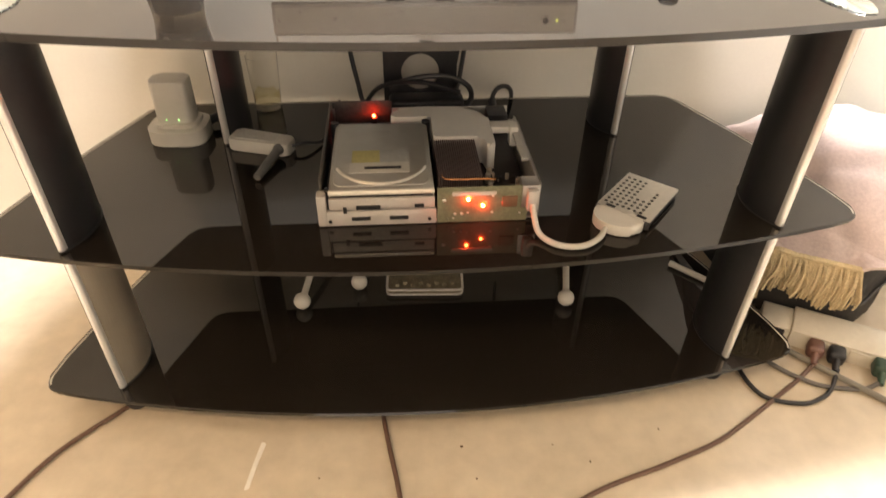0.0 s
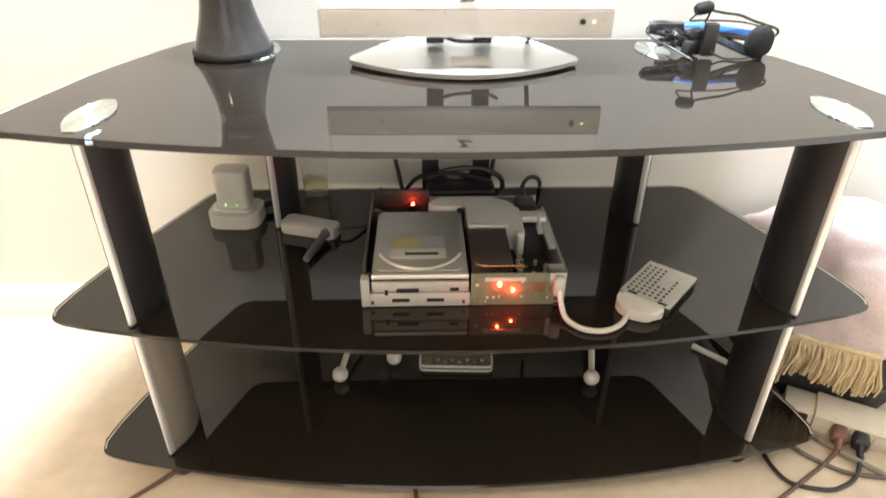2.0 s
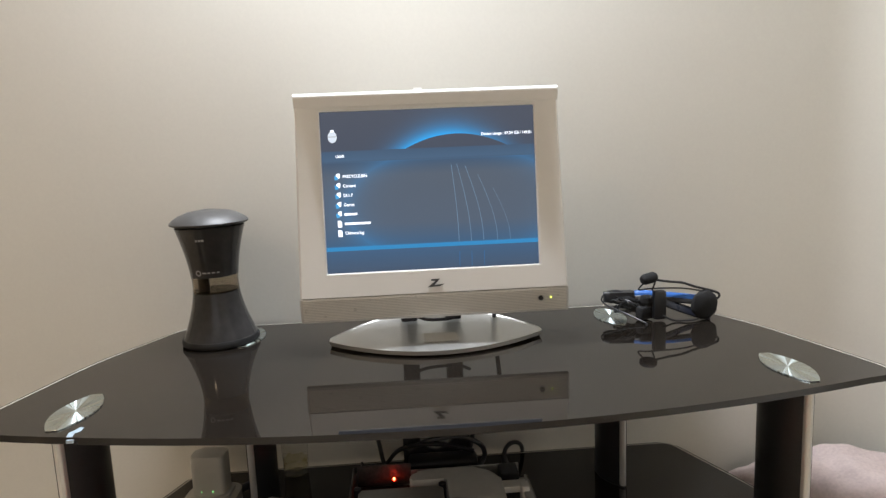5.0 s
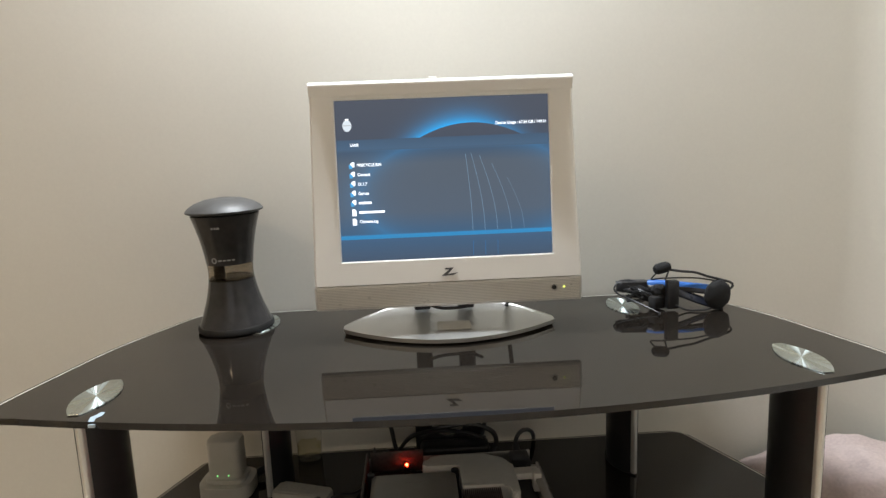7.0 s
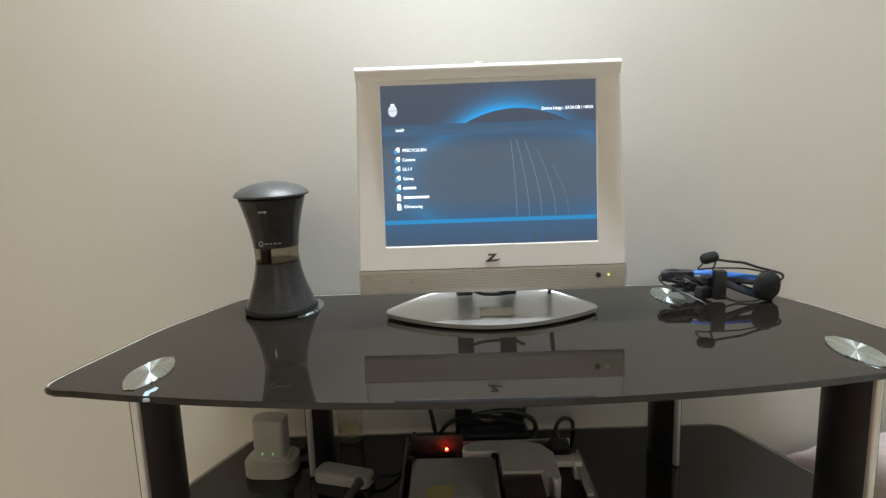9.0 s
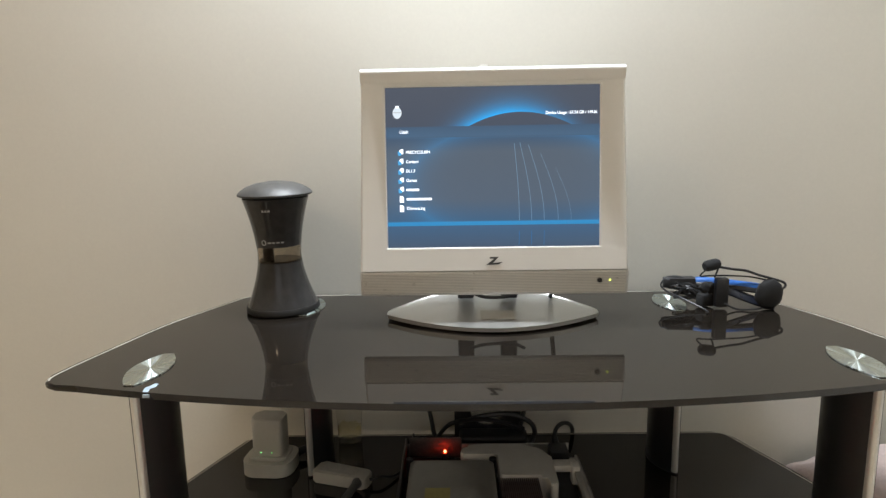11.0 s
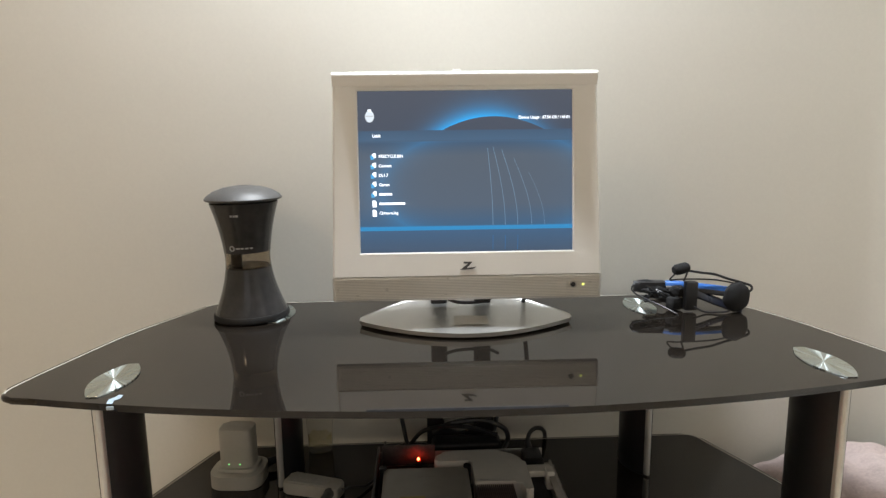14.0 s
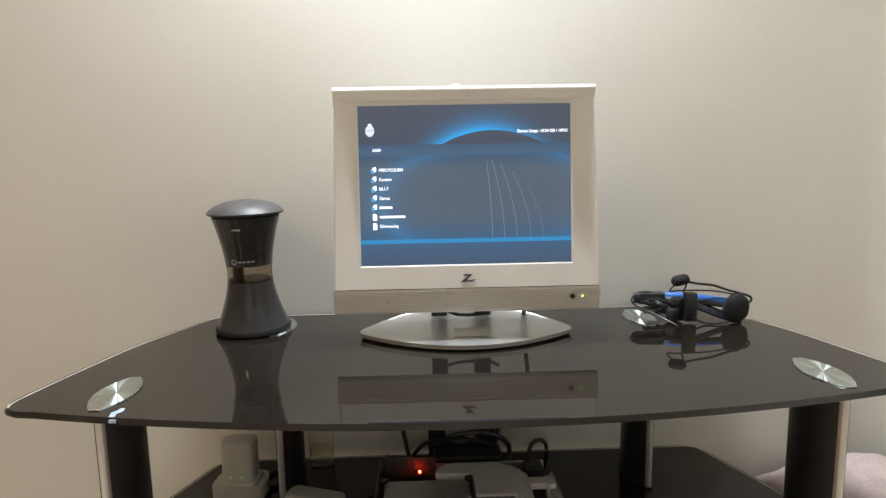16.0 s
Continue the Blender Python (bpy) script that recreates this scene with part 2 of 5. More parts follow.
# a bright pale mark across the front edge of the top shelf
pale_mark = material("mark_pale", (0.40, 0.50, 0.60), 0.4, vary=0.2, scale=200)
part("edge_scuff", slab([(-0.4085, -0.2270), (-0.4020, -0.2275), (-0.4040, -0.2180), (-0.4000, -0.2130), (-0.4010, -0.2030), (-0.4060, -0.2020), (-0.4075, -0.2090), (-0.4115, -0.2150)], T + 0.0002, T + 0.0005), pale_mark, top_shelf, "pale blue-white mark")
part("edge_scuff", box(-0.4075, -0.4000, -0.2305, -0.2285, T - 0.0056, T - 0.0016, 0.0004, seg=1), pale_mark, top_shelf)


def lens(h, w, n=10, y0=-1.0, y1=1.0):
    """Half outlines of a lens h long and w thick, between two shares of its length."""
    ys = [y0 + (y1 - y0) * i / n for i in range(n + 1)]
    right = [(w * math.cos(y * math.pi / 2) ** 0.8 if abs(y) < 0.999 else 0.0008, h * y) for y in ys]
    return [Vector(p) for p in right] + [Vector((-p[0], p[1])) for p in right[::-1]]


COLUMNS = [(-0.429, -0.155, -6), (0.426, -0.155, 6), (-0.284, 0.092, -14), (0.284, 0.092, 14)]
for x, y, turn in COLUMNS:
    for z0, z1 in ((MID, T - 0.008), (BOT, MID - 0.006)):
        m = pose(x, y, 0, 0, 0, turn) @ Matrix.Diagonal((1, 0.93 if y < 0 else 0.84, 1, 1))
        pale = z0 == BOT and x < -0.4    # one lower column shows its bare satin side
        col = part("column", slab(lens(0.052, 0.0165, 14, -0.90), z0 + 0.003, z1, m=m), satin_taupe if pale else black_column, stand, "satin grey-brown column with a chrome front edge" if pale else "matt black column with a chrome front edge")
        side = 1 if x > 0 else -1
        front = [(0.0052, -0.0455), (0.0050, -0.0495), (0.0038, -0.0525), (0.0016, -0.0545), (-0.0010, -0.0545), (-0.0030, -0.0525), (-0.0042, -0.0495), (-0.0046, -0.0455)]
        part("trim", slab([(-side * px, py) for px, py in front], z0 + 0.003, z1, 0.0006, m=m, seg=1), chrome, col, "polished chrome edge strip")
        part("seal", slab([(side * px, py) for px, py in ((0.0046, -0.0440), (0.0044, -0.0495), (0.0052, -0.0505), (0.0060, -0.0485), (0.0062, -0.0440))], z0 + 0.003, z1, m=m), black_plastic, col)
        part("ferrule", slab(lens(0.054, 0.0175), z0, z0 + 0.003, m=m), black_plastic, col)
    m = pose(x * (1.010 if y < 0 else 1.045), y + (0.0 if y < 0 else 0.034), 0)
    part("cap_disc", slab(lens(0.0610, 0.0240, 14, -0.88, 0.88), T + 0.0002, T + 0.0016, 0.0004, m=m, seg=1), None, stand, "brushed steel lens-shaped cap", 14)
    part("foot", lathe([(0, 0.0), (0.016, 0.0), (0.018, 0.006), (0.018, BOT - 0.014), (0.014, BOT - 0.006), (0, BOT - 0.006)], 20, m=Matrix.Translation((x, y - 0.03 if y < 0 else y, 0))), black_plastic, stand)

# the steel caps: each turned on a lathe, so that its brush lines run round its middle
for ob in stand.children:
    if ob.name.startswith("cap_disc"):
        c = sum((Vector(v.co) for v in ob.data.vertices), Vector()) / len(ob.data.vertices)
        c.z = 0
        for v in ob.data.vertices:
            v.co -= c
        ob.location = c
spun = material("spun_steel", (0.64, 0.71, 0.70), 0.30, 1.0, vary=0.05, scale=30)
nt = spun.node_tree
pb = nt.nodes["Principled BSDF"]
pb.inputs["Anisotropic"].default_value = 0.92
tan = nt.nodes.new("ShaderNodeTangent")
tan.direction_type, tan.axis = "RADIAL", "Z"
nt.links.new(tan.outputs[0], pb.inputs["Tangent"])
pb.inputs["Anisotropic Rotation"].default_value = 0.25
tco = nt.nodes.new("ShaderNodeTexCoord")
grad = nt.nodes.new("ShaderNodeTexGradient")
grad.gradient_type = "RADIAL"
streak = nt.nodes.new("ShaderNodeTexNoise")
streak.noise_dimensions = "1D"
streak.inputs["Scale"].default_value, streak.inputs["Detail"].default_value = 22, 5
wear = nt.nodes.new("ShaderNodeMapRange")
wear.inputs["From Min"].default_value, wear.inputs["From Max"].default_value = 0.35, 0.68
wear.inputs["To Min"].default_value, wear.inputs["To Max"].default_value = 0.16, 0.46
nt.links.new(tco.outputs["Object"], grad.inputs[0])
nt.links.new(grad.outputs["Fac"], streak.inputs["W"])
nt.links.new(streak.outputs["Fac"], wear.inputs["Value"])
nt.links.new(wear.outputs[0], pb.inputs["Roughness"])
for ob in stand.children:
    if ob.name.startswith("cap_disc"):
        ob.data.materials.clear()
        ob.data.materials.append(spun)

# the upright plate at the back, with a round hole
bm = bmesh.new()
ring, outer = [], []
zc, yc, R = 0.347, 0.168, 0.0304
n = 32
hw, z0, z1 = 0.0587, MID, T - 0.008
for i in range(n):
    a = 2 * math.pi * i / n
    ca, sa = math.cos(a), math.sin(a)
    ring.append((R * ca, zc + R * sa))
    k = min(hw / max(abs(ca), 1e-6), ((z1 - zc) if sa > 0 else (zc - z0)) / max(abs(sa), 1e-6))
    outer.append((k * ca, zc + k * sa))
for y in (yc - 0.003, yc + 0.003):
    a = [bm.verts.new((p[0] - 0.001, y, p[1])) for p in ring]
    b = [bm.verts.new((p[0] - 0.001, y, p[1])) for p in outer]
    for i in range(n):
        bm.faces.new((a[i], a[(i + 1) % n], b[(i + 1) % n], b[i]))
vs = list(bm.verts)
for off in (0, n):
    for i in range(n):
        j = (i + 1) % n
        bm.faces.new((vs[off + i], vs[off + j], vs[2 * n + off + j], vs[2 * n + off + i]))
part("back_plate", bm, black_plastic, stand, "black upright back plate with a round cable hole")


# ---- the television ----
tv = thing("television", (0.001, 0.009, T), "small silver flat-panel television on an oval foot, switched on", "television", rz=-0.53)
LEANBACK = radians(5.85)
PANEL = Matrix.Translation((0, 0, 0.1184)) @ Matrix.Rotation(-LEANBACK, 4, "X") @ Matrix.Rotation(radians(90), 4, "X")
# panel space: x across, y up from the picture's lower edge, z towards the viewer
SW, SH = 0.1525, 0.229
TOPW, LOWW, UP, DOWN = 0.1855, 0.1935, 0.2545, 0.0700


def frame_bezel():
    bm = bmesh.new()
    def ring(pts, z):
        return [bm.verts.new(PANEL @ Vector((x, y, z))) for x, y in pts]
    ww = lambda y: LOWW + (TOPW - LOWW) * (y + DOWN) / (UP + DOWN)
    o = [(-ww(-0.034), -0.034), (ww(-0.034), -0.034), (ww(UP - 0.013), UP - 0.013), (-ww(UP - 0.013), UP - 0.013)]
    g = 0.0016
    inner = [(-SW - g, -g), (SW + g, -g), (SW + g, SH + g), (-SW - g, SH + g)]
    hole = [(-SW, 0), (SW, 0), (SW, SH), (-SW, SH)]
    back, o1, o2 = ring(o, -0.02), ring(o, 0.003), ring([(x * 0.985, y * 0.992 + 0.0003) for x, y in o], 0.006)
    i1, i2, i3 = ring(inner, 0.0022), ring(hole, 0.0008), ring(hole, -0.003)
    for a, b in ((back, o1), (o1, o2), (o2, i1), (i1, i2), (i2, i3)):
        for k in range(4):
            bm.faces.new((a[k], a[(k + 1) % 4], b[(k + 1) % 4], b[k]))
    return bm


def panel_box(x0, x1, y0, y1, z0, z1, bevel=0.0, seg=2, bm=None):
    b2 = box(x0, x1, y0, y1, z0, z1, bevel, seg=seg)
    bmesh.ops.transform(b2, matrix=PANEL, verts=b2.verts)
    return b2


bezel = part("bezel", frame_bezel(), bezel_paint, tv, "satin silver-white front frame")
# rolled lip along the top
bm = bmesh.new()
prof = [(UP - 0.0200, -0.018), (UP - 0.0200, 0.0058), (UP - 0.0150, 0.0072), (UP - 0.0105, 0.0094), (UP - 0.0075, 0.0110), (UP - 0.0048, 0.0112), (UP - 0.0022, 0.0095), (UP - 0.0004, 0.0060), (UP + 0.0006, 0.0010), (UP, -0.018)]
a = [bm.verts.new(PANEL @ Vector((-TOPW - 0.001, y, z))) for y, z in prof]
b = [bm.verts.new(PANEL @ Vector((TOPW + 0.001, y, z))) for y, z in prof]
for k in range(len(prof)):
    j = (k + 1) % len(prof)
    bm.faces.new((a[k], a[j], b[j], b[k]))
bm.faces.new(a), bm.faces.new(b)
part("top_lip", bm, bezel_paint, tv, "rolled silver lip along the top edge", 60)
part("lip_button", panel_box(-0.018, -0.006, UP - 0.001, UP + 0.003, -0.002, 0.006, 0.0012), bezel_paint, tv)
# speaker band: backing and fine horizontal ribs, leaning back underneath
def lean(bm):
    away = PANEL.inverted()
    for v in bm.verts:
        p = away @ v.co
        p.z -= max(0.0, -0.0345 - p.y) * 0.24
        v.co = PANEL @ p
    return bm



band_grey = material("band_grey", (0.66, 0.645, 0.615), 0.5, vary=0.06, scale=60)
part("speaker_band", lean(panel_box(-LOWW, LOWW, -DOWN, -0.0345, -0.004, 0.0052, 0.0015)), band_grey, tv, "grey speaker band under the picture")
bm = bmesh.new()
for k in range(13):
    y = -0.0375 - 0.00235 * k
    c = box(-LOWW + 0.004, LOWW - 0.004, y - 0.00055, y + 0.00055, 0.005, 0.0066)
    bmesh.ops.transform(c, matrix=PANEL, verts=c.verts)
    tmp = bpy.data.meshes.new("tmp")
    c.to_mesh(tmp), c.free()
    bm.from_mesh(tmp)
    bpy.data.meshes.remove(tmp)
tagged(part("grille_ribs", lean(bm), material("rib_silver", (0.90, 0.88, 0.83), 0.32, 0.2, vary=0.03, scale=90), tv, "fine horizontal speaker ribs"), kind="stuff")
part("sensor_eye", (lambda q: (bmesh.ops.transform(q, matrix=PANEL, verts=q.verts), q)[1])(cyl((0.152, -0.0495, -0.0022), (0.152, -0.0495, 0.0050), 0.0038, 0.0034, 20)), black_plastic, tv, "round dark remote sensor")
part("sensor_ring", lathe([(0.0040, -0.003), (0.0052, -0.003), (0.0050, 0.0046), (0.0042, 0.0046), (0.0040, -0.003)], 24, m=PANEL @ Matrix.Translation((0.152, -0.0495, 0))), silver_paint, tv, "silver ring round the sensor")
part("power_light", (lambda q: (bmesh.ops.transform(q, matrix=PANEL, verts=q.verts), q)[1])(ball((0.167, -0.0495, 0.0033), 0.0014)), glow("power_green", (0.85, 1.0, 0.15), 1.6), tv, "small lit yellow-green power light")
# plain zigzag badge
badge = material("badge_metal", (0.10, 0.10, 0.10), 0.3, 0.8)
bm = bmesh.new()
zz = [(-0.006, 0.0055), (0.0065, 0.0055), (-0.002, -0.0035), (0.0125, -0.0018), (0.006, -0.0052), (-0.0115, -0.0060), (0.000, 0.0028), (-0.0065, 0.0032)]
slab(zz, 0.0055, 0.0068, bm=bm, m=PANEL @ Matrix.Translation((0.0006, -0.0195, 0)))
part("badge", bm, badge, tv, "dark angular metal badge")
# rear shell
bm = bmesh.new()
r0 = [(-0.186, -DOWN + 0.034), (0.186, -DOWN + 0.034), (0.180, UP - 0.004), (-0.180, UP - 0.004)]
r1 = [(-0.13, -0.03), (0.13, -0.03), (0.13, 0.19), (-0.13, 0.19)]
rings = [[bm.verts.new(PANEL @ Vector((x, y, z))) for x, y in q] for q, z in ((r0, -0.019), (r0, -0.034), (r1, -0.062))]
for a, b in zip(rings, rings[1:]):
    for k in range(4):
        bm.faces.new((a[k], a[(k + 1) % 4], b[(k + 1) % 4], b[k]))
bm.faces.new(rings[0]), bm.faces.new(rings[2])
part("rear_shell", bm, bezel_paint, tv, "silver rear housing")

# the picture: a flat lit panel
def screen_material():
    m = bpy.data.materials.new("lit_screen")
    m.use_nodes = True
    nt = m.node_tree
    b = nt.nodes["Principled BSDF"]
    b.inputs["Base Color"].default_value, b.inputs["Roughness"].default_value = (0.008, 0.009, 0.013, 1), 0.4
    b.inputs["Specular IOR Level"].default_value = 0.25
    tc = nt.nodes.new("ShaderNodeTexCoord")
    sep = nt.nodes.new("ShaderNodeSeparateXYZ")
    nt.links.new(tc.outputs["Generated"], sep.inputs[0])
    ramp = nt.nodes.new("ShaderNodeValToRGB")
    nt.links.new(sep.outputs["Z"], ramp.inputs[0])
    stops = [(0.0, (0.044, 0.070, 0.108)), (0.14, (0.040, 0.088, 0.158)), (0.15, (0.045, 0.22, 0.48)), (0.17, (0.038, 0.085, 0.15)), (0.30, (0.066, 0.090, 0.122)),
             (0.60, (0.070, 0.090, 0.115)), (0.68, (0.044, 0.072, 0.112)), (0.70, (0.050, 0.095, 0.155)), (0.755, (0.044, 0.080, 0.130)), (0.76, (0.050, 0.062, 0.085)), (1.0, (0.058, 0.068, 0.088))]
    e = ramp.color_ramp.elements
    e[0].position, e[0].color = stops[0][0], (*stops[0][1], 1)
    e[1].position, e[1].color = stops[-1][0], (*stops[-1][1], 1)
    for p, c in stops[1:-1]:
        q = e.new(p)
        q.color = (*c, 1)
    # a soft glowing arc over a dark hill, above the horizon line
    def calc(op, a, c=0.0, d=0.0):
        q = nt.nodes.new("ShaderNodeMath")
        q.operation = op
        for k, w in enumerate((a, c, d)):
            if isinstance(w, (int, float)):
                q.inputs[k].default_value = w
            else:
                nt.links.new(w, q.inputs[k])
        return q.outputs[0]
    du = calc("DIVIDE", calc("SUBTRACT", sep.outputs["X"], 0.63), 0.25)
    dv = calc("DIVIDE", calc("SUBTRACT", sep.outputs["Z"], 0.750), 0.090)
    out = calc("SUBTRACT", calc("ADD", dv, calc("MULTIPLY", du, du)), 1.0)
    halo = calc("MULTIPLY", calc("GREATER_THAN", out, 0.0), calc("EXPONENT", calc("MULTIPLY", calc("MAXIMUM", out, 0.0), -2.0)))
    above = calc("GREATER_THAN", sep.outputs["Z"], 0.758)
    side = calc("EXPONENT", calc("MULTIPLY", calc("POWER", calc("ABSOLUTE", calc("ADD", du, 0.45)), 2.0), -0.75))
    amount = calc("MULTIPLY", calc("MULTIPLY", halo, above), side)
    low = calc("MULTIPLY", calc("MULTIPLY", calc("EXPONENT", calc("MULTIPLY", calc("ABSOLUTE", calc("SUBTRACT", calc("SQRT", calc("ADD", calc("POWER", calc("ABSOLUTE", calc("DIVIDE", calc("SUBTRACT", sep.outputs["X"], 0.62), 0.52)), 2.0), calc("POWER", calc("ABSOLUTE", calc("DIVIDE", calc("SUBTRACT", sep.outputs["Z"], 0.40), 0.36)), 2.0))), 1.0)), -9.0)), calc("MULTIPLY", calc("LESS_THAN", sep.outputs["Z"], 0.69), calc("GREATER_THAN", sep.outputs["Z"], 0.16))), 0.17)
    mix = nt.nodes.new("ShaderNodeMix")
    mix.data_type = "RGBA"
    nt.links.new(calc("MINIMUM", calc("ADD", amount, low), 1.0), mix.inputs["Factor"])
    nt.links.new(ramp.outputs[0], mix.inputs[6])
    mix.inputs[7].default_value = (0.02, 0.33, 0.72, 1)
    nt.links.new(mix.outputs[2], b.inputs["Emission Color"])
    b.inputs["Emission Strength"].default_value = 1.15
    return m


bm = bmesh.new()
slab([(-SW, 0), (SW, 0), (SW, SH), (-SW, SH)], -0.006, -0.002, bm=bm, m=PANEL)
screen = part("screen", bm, screen_material(), tv, "lit screen with a dark blue file menu")


def on_screen(name, outline, mat, lift, label=""):
    """A flat lit shape; outline in shares of the picture's width and height from its upper left."""
    bm = bmesh.new()
    pts = [PANEL @ Vector((-SW + 2 * SW * u, SH * (1 - v), -0.002 + lift)) for u, v in outline]
    bm.faces.new([bm.verts.new(p) for p in pts])
    return part(name, bm, mat, screen, label)


def strip(f, n, w):
    """A band w thick along the curve f(t), t from 0 to 1."""
    p = [f(i / n) for i in range(n + 1)]
    return [(u, v - w(i / n)) for i, (u, v) in enumerate(p)] + [(u, v + w(i / n)) for i, (u, v) in list(enumerate(p))[::-1]]


def glow_text(name, words, u, v, size, mat, right=False):
    cu = bpy.data.curves.new(name, "FONT")
    cu.offset = 0.00012
    cu.body, cu.size, cu.align_x, cu.align_y = words, size, "RIGHT" if right else "LEFT", "CENTER"
    tmp = bpy.data.objects.new(name, cu)
    scene.collection.objects.link(tmp)
    me = bpy.data.meshes.new_from_object(tmp.evaluated_get(bpy.context.evaluated_depsgraph_get()))
    bpy.data.objects.remove(tmp)
    me.transform(PANEL @ Matrix.Translation((-SW + 2 * SW * u, SH * (1 - v), -0.0012)) @ Matrix.Diagonal((0.9, 1, 1, 1)))
    me.materials.clear()
    me.materials.append(mat)
    ob = new(name, me)
    ob.parent = screen
    return ob


ink = glow("screen_white", (0.80, 0.86, 0.92), 1.5)
ink_blue = glow("screen_cyan", (0.08, 0.45, 0.85), 0.7)
blue_hi = glow("screen_blue", (0.03, 0.27, 0.56), 0.75)
blue_mid = glow("screen_deep_blue", (0.012, 0.14, 0.34), 0.8)
grey_line = glow("screen_line", (0.20, 0.34, 0.48), 0.65)
for u0, v0, u1, w in ((0.602, 0.355, 0.624, 0.0012), (0.628, 0.350, 0.682, 0.0011), (0.668, 0.365, 0.741, 0.0011), (0.725, 0.42, 0.807, 0.0009), (0.795, 0.51, 0.868, 0.0006)):
    f = lambda t, a=u0, b=u1, c=v0: (a + (b - a) * math.sin(t * math.pi / 2), c + (0.835 - c) * t)
    p = [f(i / 14) for i in range(15)]
    on_screen("light_trail", [(u - w, v) for u, v in p] + [(u + w, v) for u, v in p[::-1]], grey_line, 0.0005)
    if u1 < 0.8:
        on_screen("light_trail", [(u1 - 0.002 - w, 0.99), (u1 - 0.002 + w, 0.99), (u1 + w, 0.90), (u1 - w, 0.90)], blue_mid, 0.0007)
on_screen("shine_band", [(0, 0.838), (1, 0.838), (1, 0.862), (0, 0.862)], blue_hi, 0.0003)
TEXT = 0.0060
glow_text("menu_title", "Usb0:", 0.065, 0.275, TEXT, ink)
glow_text("usage_text", "Device Usage : 67.54 GB / 149.01", 0.99, 0.170, TEXT, ink, True)
ROWS_TEXT = [("$RECYCLE.BIN", ink, 0), ("Content", ink, 0), ("DL1.7", ink, 0), ("Games", ink, 0), (None, ink, 0.06), (None, ink, 0.12), ("Chimera.log", ink, 0)]
for k, (words, mt, w) in enumerate(ROWS_TEXT):
    v = 0.400 + 0.0585 * k
    if words:
        glow_text("menu_entry", words, 0.092, v, TEXT, mt)
    else:
        on_screen("menu_bar", [(0.092, v - 0.007), (0.092 + w, v - 0.007), (0.092 + w, v + 0.007), (0.092, v + 0.007)], mt, 0.0008)
    if k < 5:
        on_screen("folder_icon", [(0.062, v - 0.012), (0.070, v - 0.020), (0.080, v - 0.020), (0.080, v + 0.008), (0.062, v + 0.016)], ink, 0.0008)
        on_screen("folder_flap", [(0.054, v - 0.004), (0.060, v - 0.008), (0.072, v + 0.006), (0.070, v + 0.020), (0.056, v + 0.020)], ink_blue, 0.001)
    else:
        on_screen("page_icon", [(0.060, v - 0.021), (0.073, v - 0.021), (0.079, v - 0.010), (0.079, v + 0.021), (0.060, v + 0.021)], ink, 0.0008)
on_screen("round_icon", [(0.055 + 0.021 * math.cos(a), 0.155 + 0.036 * math.sin(a)) for a in [i * math.pi / 10 for i in range(20)]], glow("screen_pearl", (0.62, 0.70, 0.76), 0.95), 0.0008)
on_screen("icon_cap", [(0.046, 0.112), (0.064, 0.112), (0.062, 0.124), (0.048, 0.124)], ink, 0.0010)
on_screen("icon_band", [(0.036, 0.150), (0.074, 0.150), (0.074, 0.156), (0.036, 0.156)], glow("screen_grey", (0.5, 0.55, 0.58), 0.8), 0.0012)

# oval dished foot, with a label, and the neck
foot_silver = material("foot_silver", (0.62, 0.61, 0.585), 0.38, 0.85, vary=0.02, scale=60)
bm = bmesh.new()
SHARES = [0, 0.015, 0.032, 0.06, 0.12, 0.2, 0.3, 0.42, 0.55, 0.68, 0.8, 0.9, 0.95, 0.98, 1]
NX, NY = 44, len(SHARES) - 1
grid = []
for i in range(NX + 1):
    s = 0.95 * (-1 + 2 * i / NX)
    yf, yb = -0.043 + 0.085 * s * s, 0.042 + 0.085 * (1 - s * s)
    grid.append([(0.1635 * s / 0.95 * (1 - 0.012 * (abs(s) > 0.94)), yf + (yb - yf) * q) for q in SHARES])
def dish(s, q):
    """Height of the foot's top: a narrow raised rim round a shallow dish that climbs to the neck."""
    rim = max(0.0, 1 - min((1 - abs(s)) * 0.8, q, 1 - q) / 0.030)
    return 0.0080 + 0.0016 * rim * rim + 0.018 * q ** 1.3 * (1 - s * s)
def foot_z(i, j):
    return dish(-1 + 2 * i / NX, SHARES[j])
hi = [[bm.verts.new((x, y, foot_z(i, j))) for j, (x, y) in enumerate(row)] for i, row in enumerate(grid)]
lo = [[bm.verts.new((x * 0.99, y * 0.985, 0.0035)) for j, (x, y) in enumerate(row)] for i, row in enumerate(grid)]
for i in range(NX):
    for j in range(NY):
        bm.faces.new((hi[i][j], hi[i + 1][j], hi[i + 1][j + 1], hi[i][j + 1]))
        bm.faces.new((lo[i][j], lo[i][j + 1], lo[i + 1][j + 1], lo[i + 1][j]))
for i in range(NX):
    for j in (0, NY):
        bm.faces.new((hi[i][j], hi[i + 1][j], lo[i + 1][j], lo[i][j]))
for i in (0, NX):
    for j in range(NY):
        bm.faces.new((hi[i][j], hi[i][j + 1], lo[i][j + 1], lo[i][j]))
bmesh.ops.remove_doubles(bm, verts=bm.verts, dist=1e-5)
foot = part("foot", bm, foot_silver, tv, "oval silver foot with a dished top")
tilt = math.degrees(math.atan2(dish(0, 0.45) - dish(0, 0.25), 0.2 * 0.175))
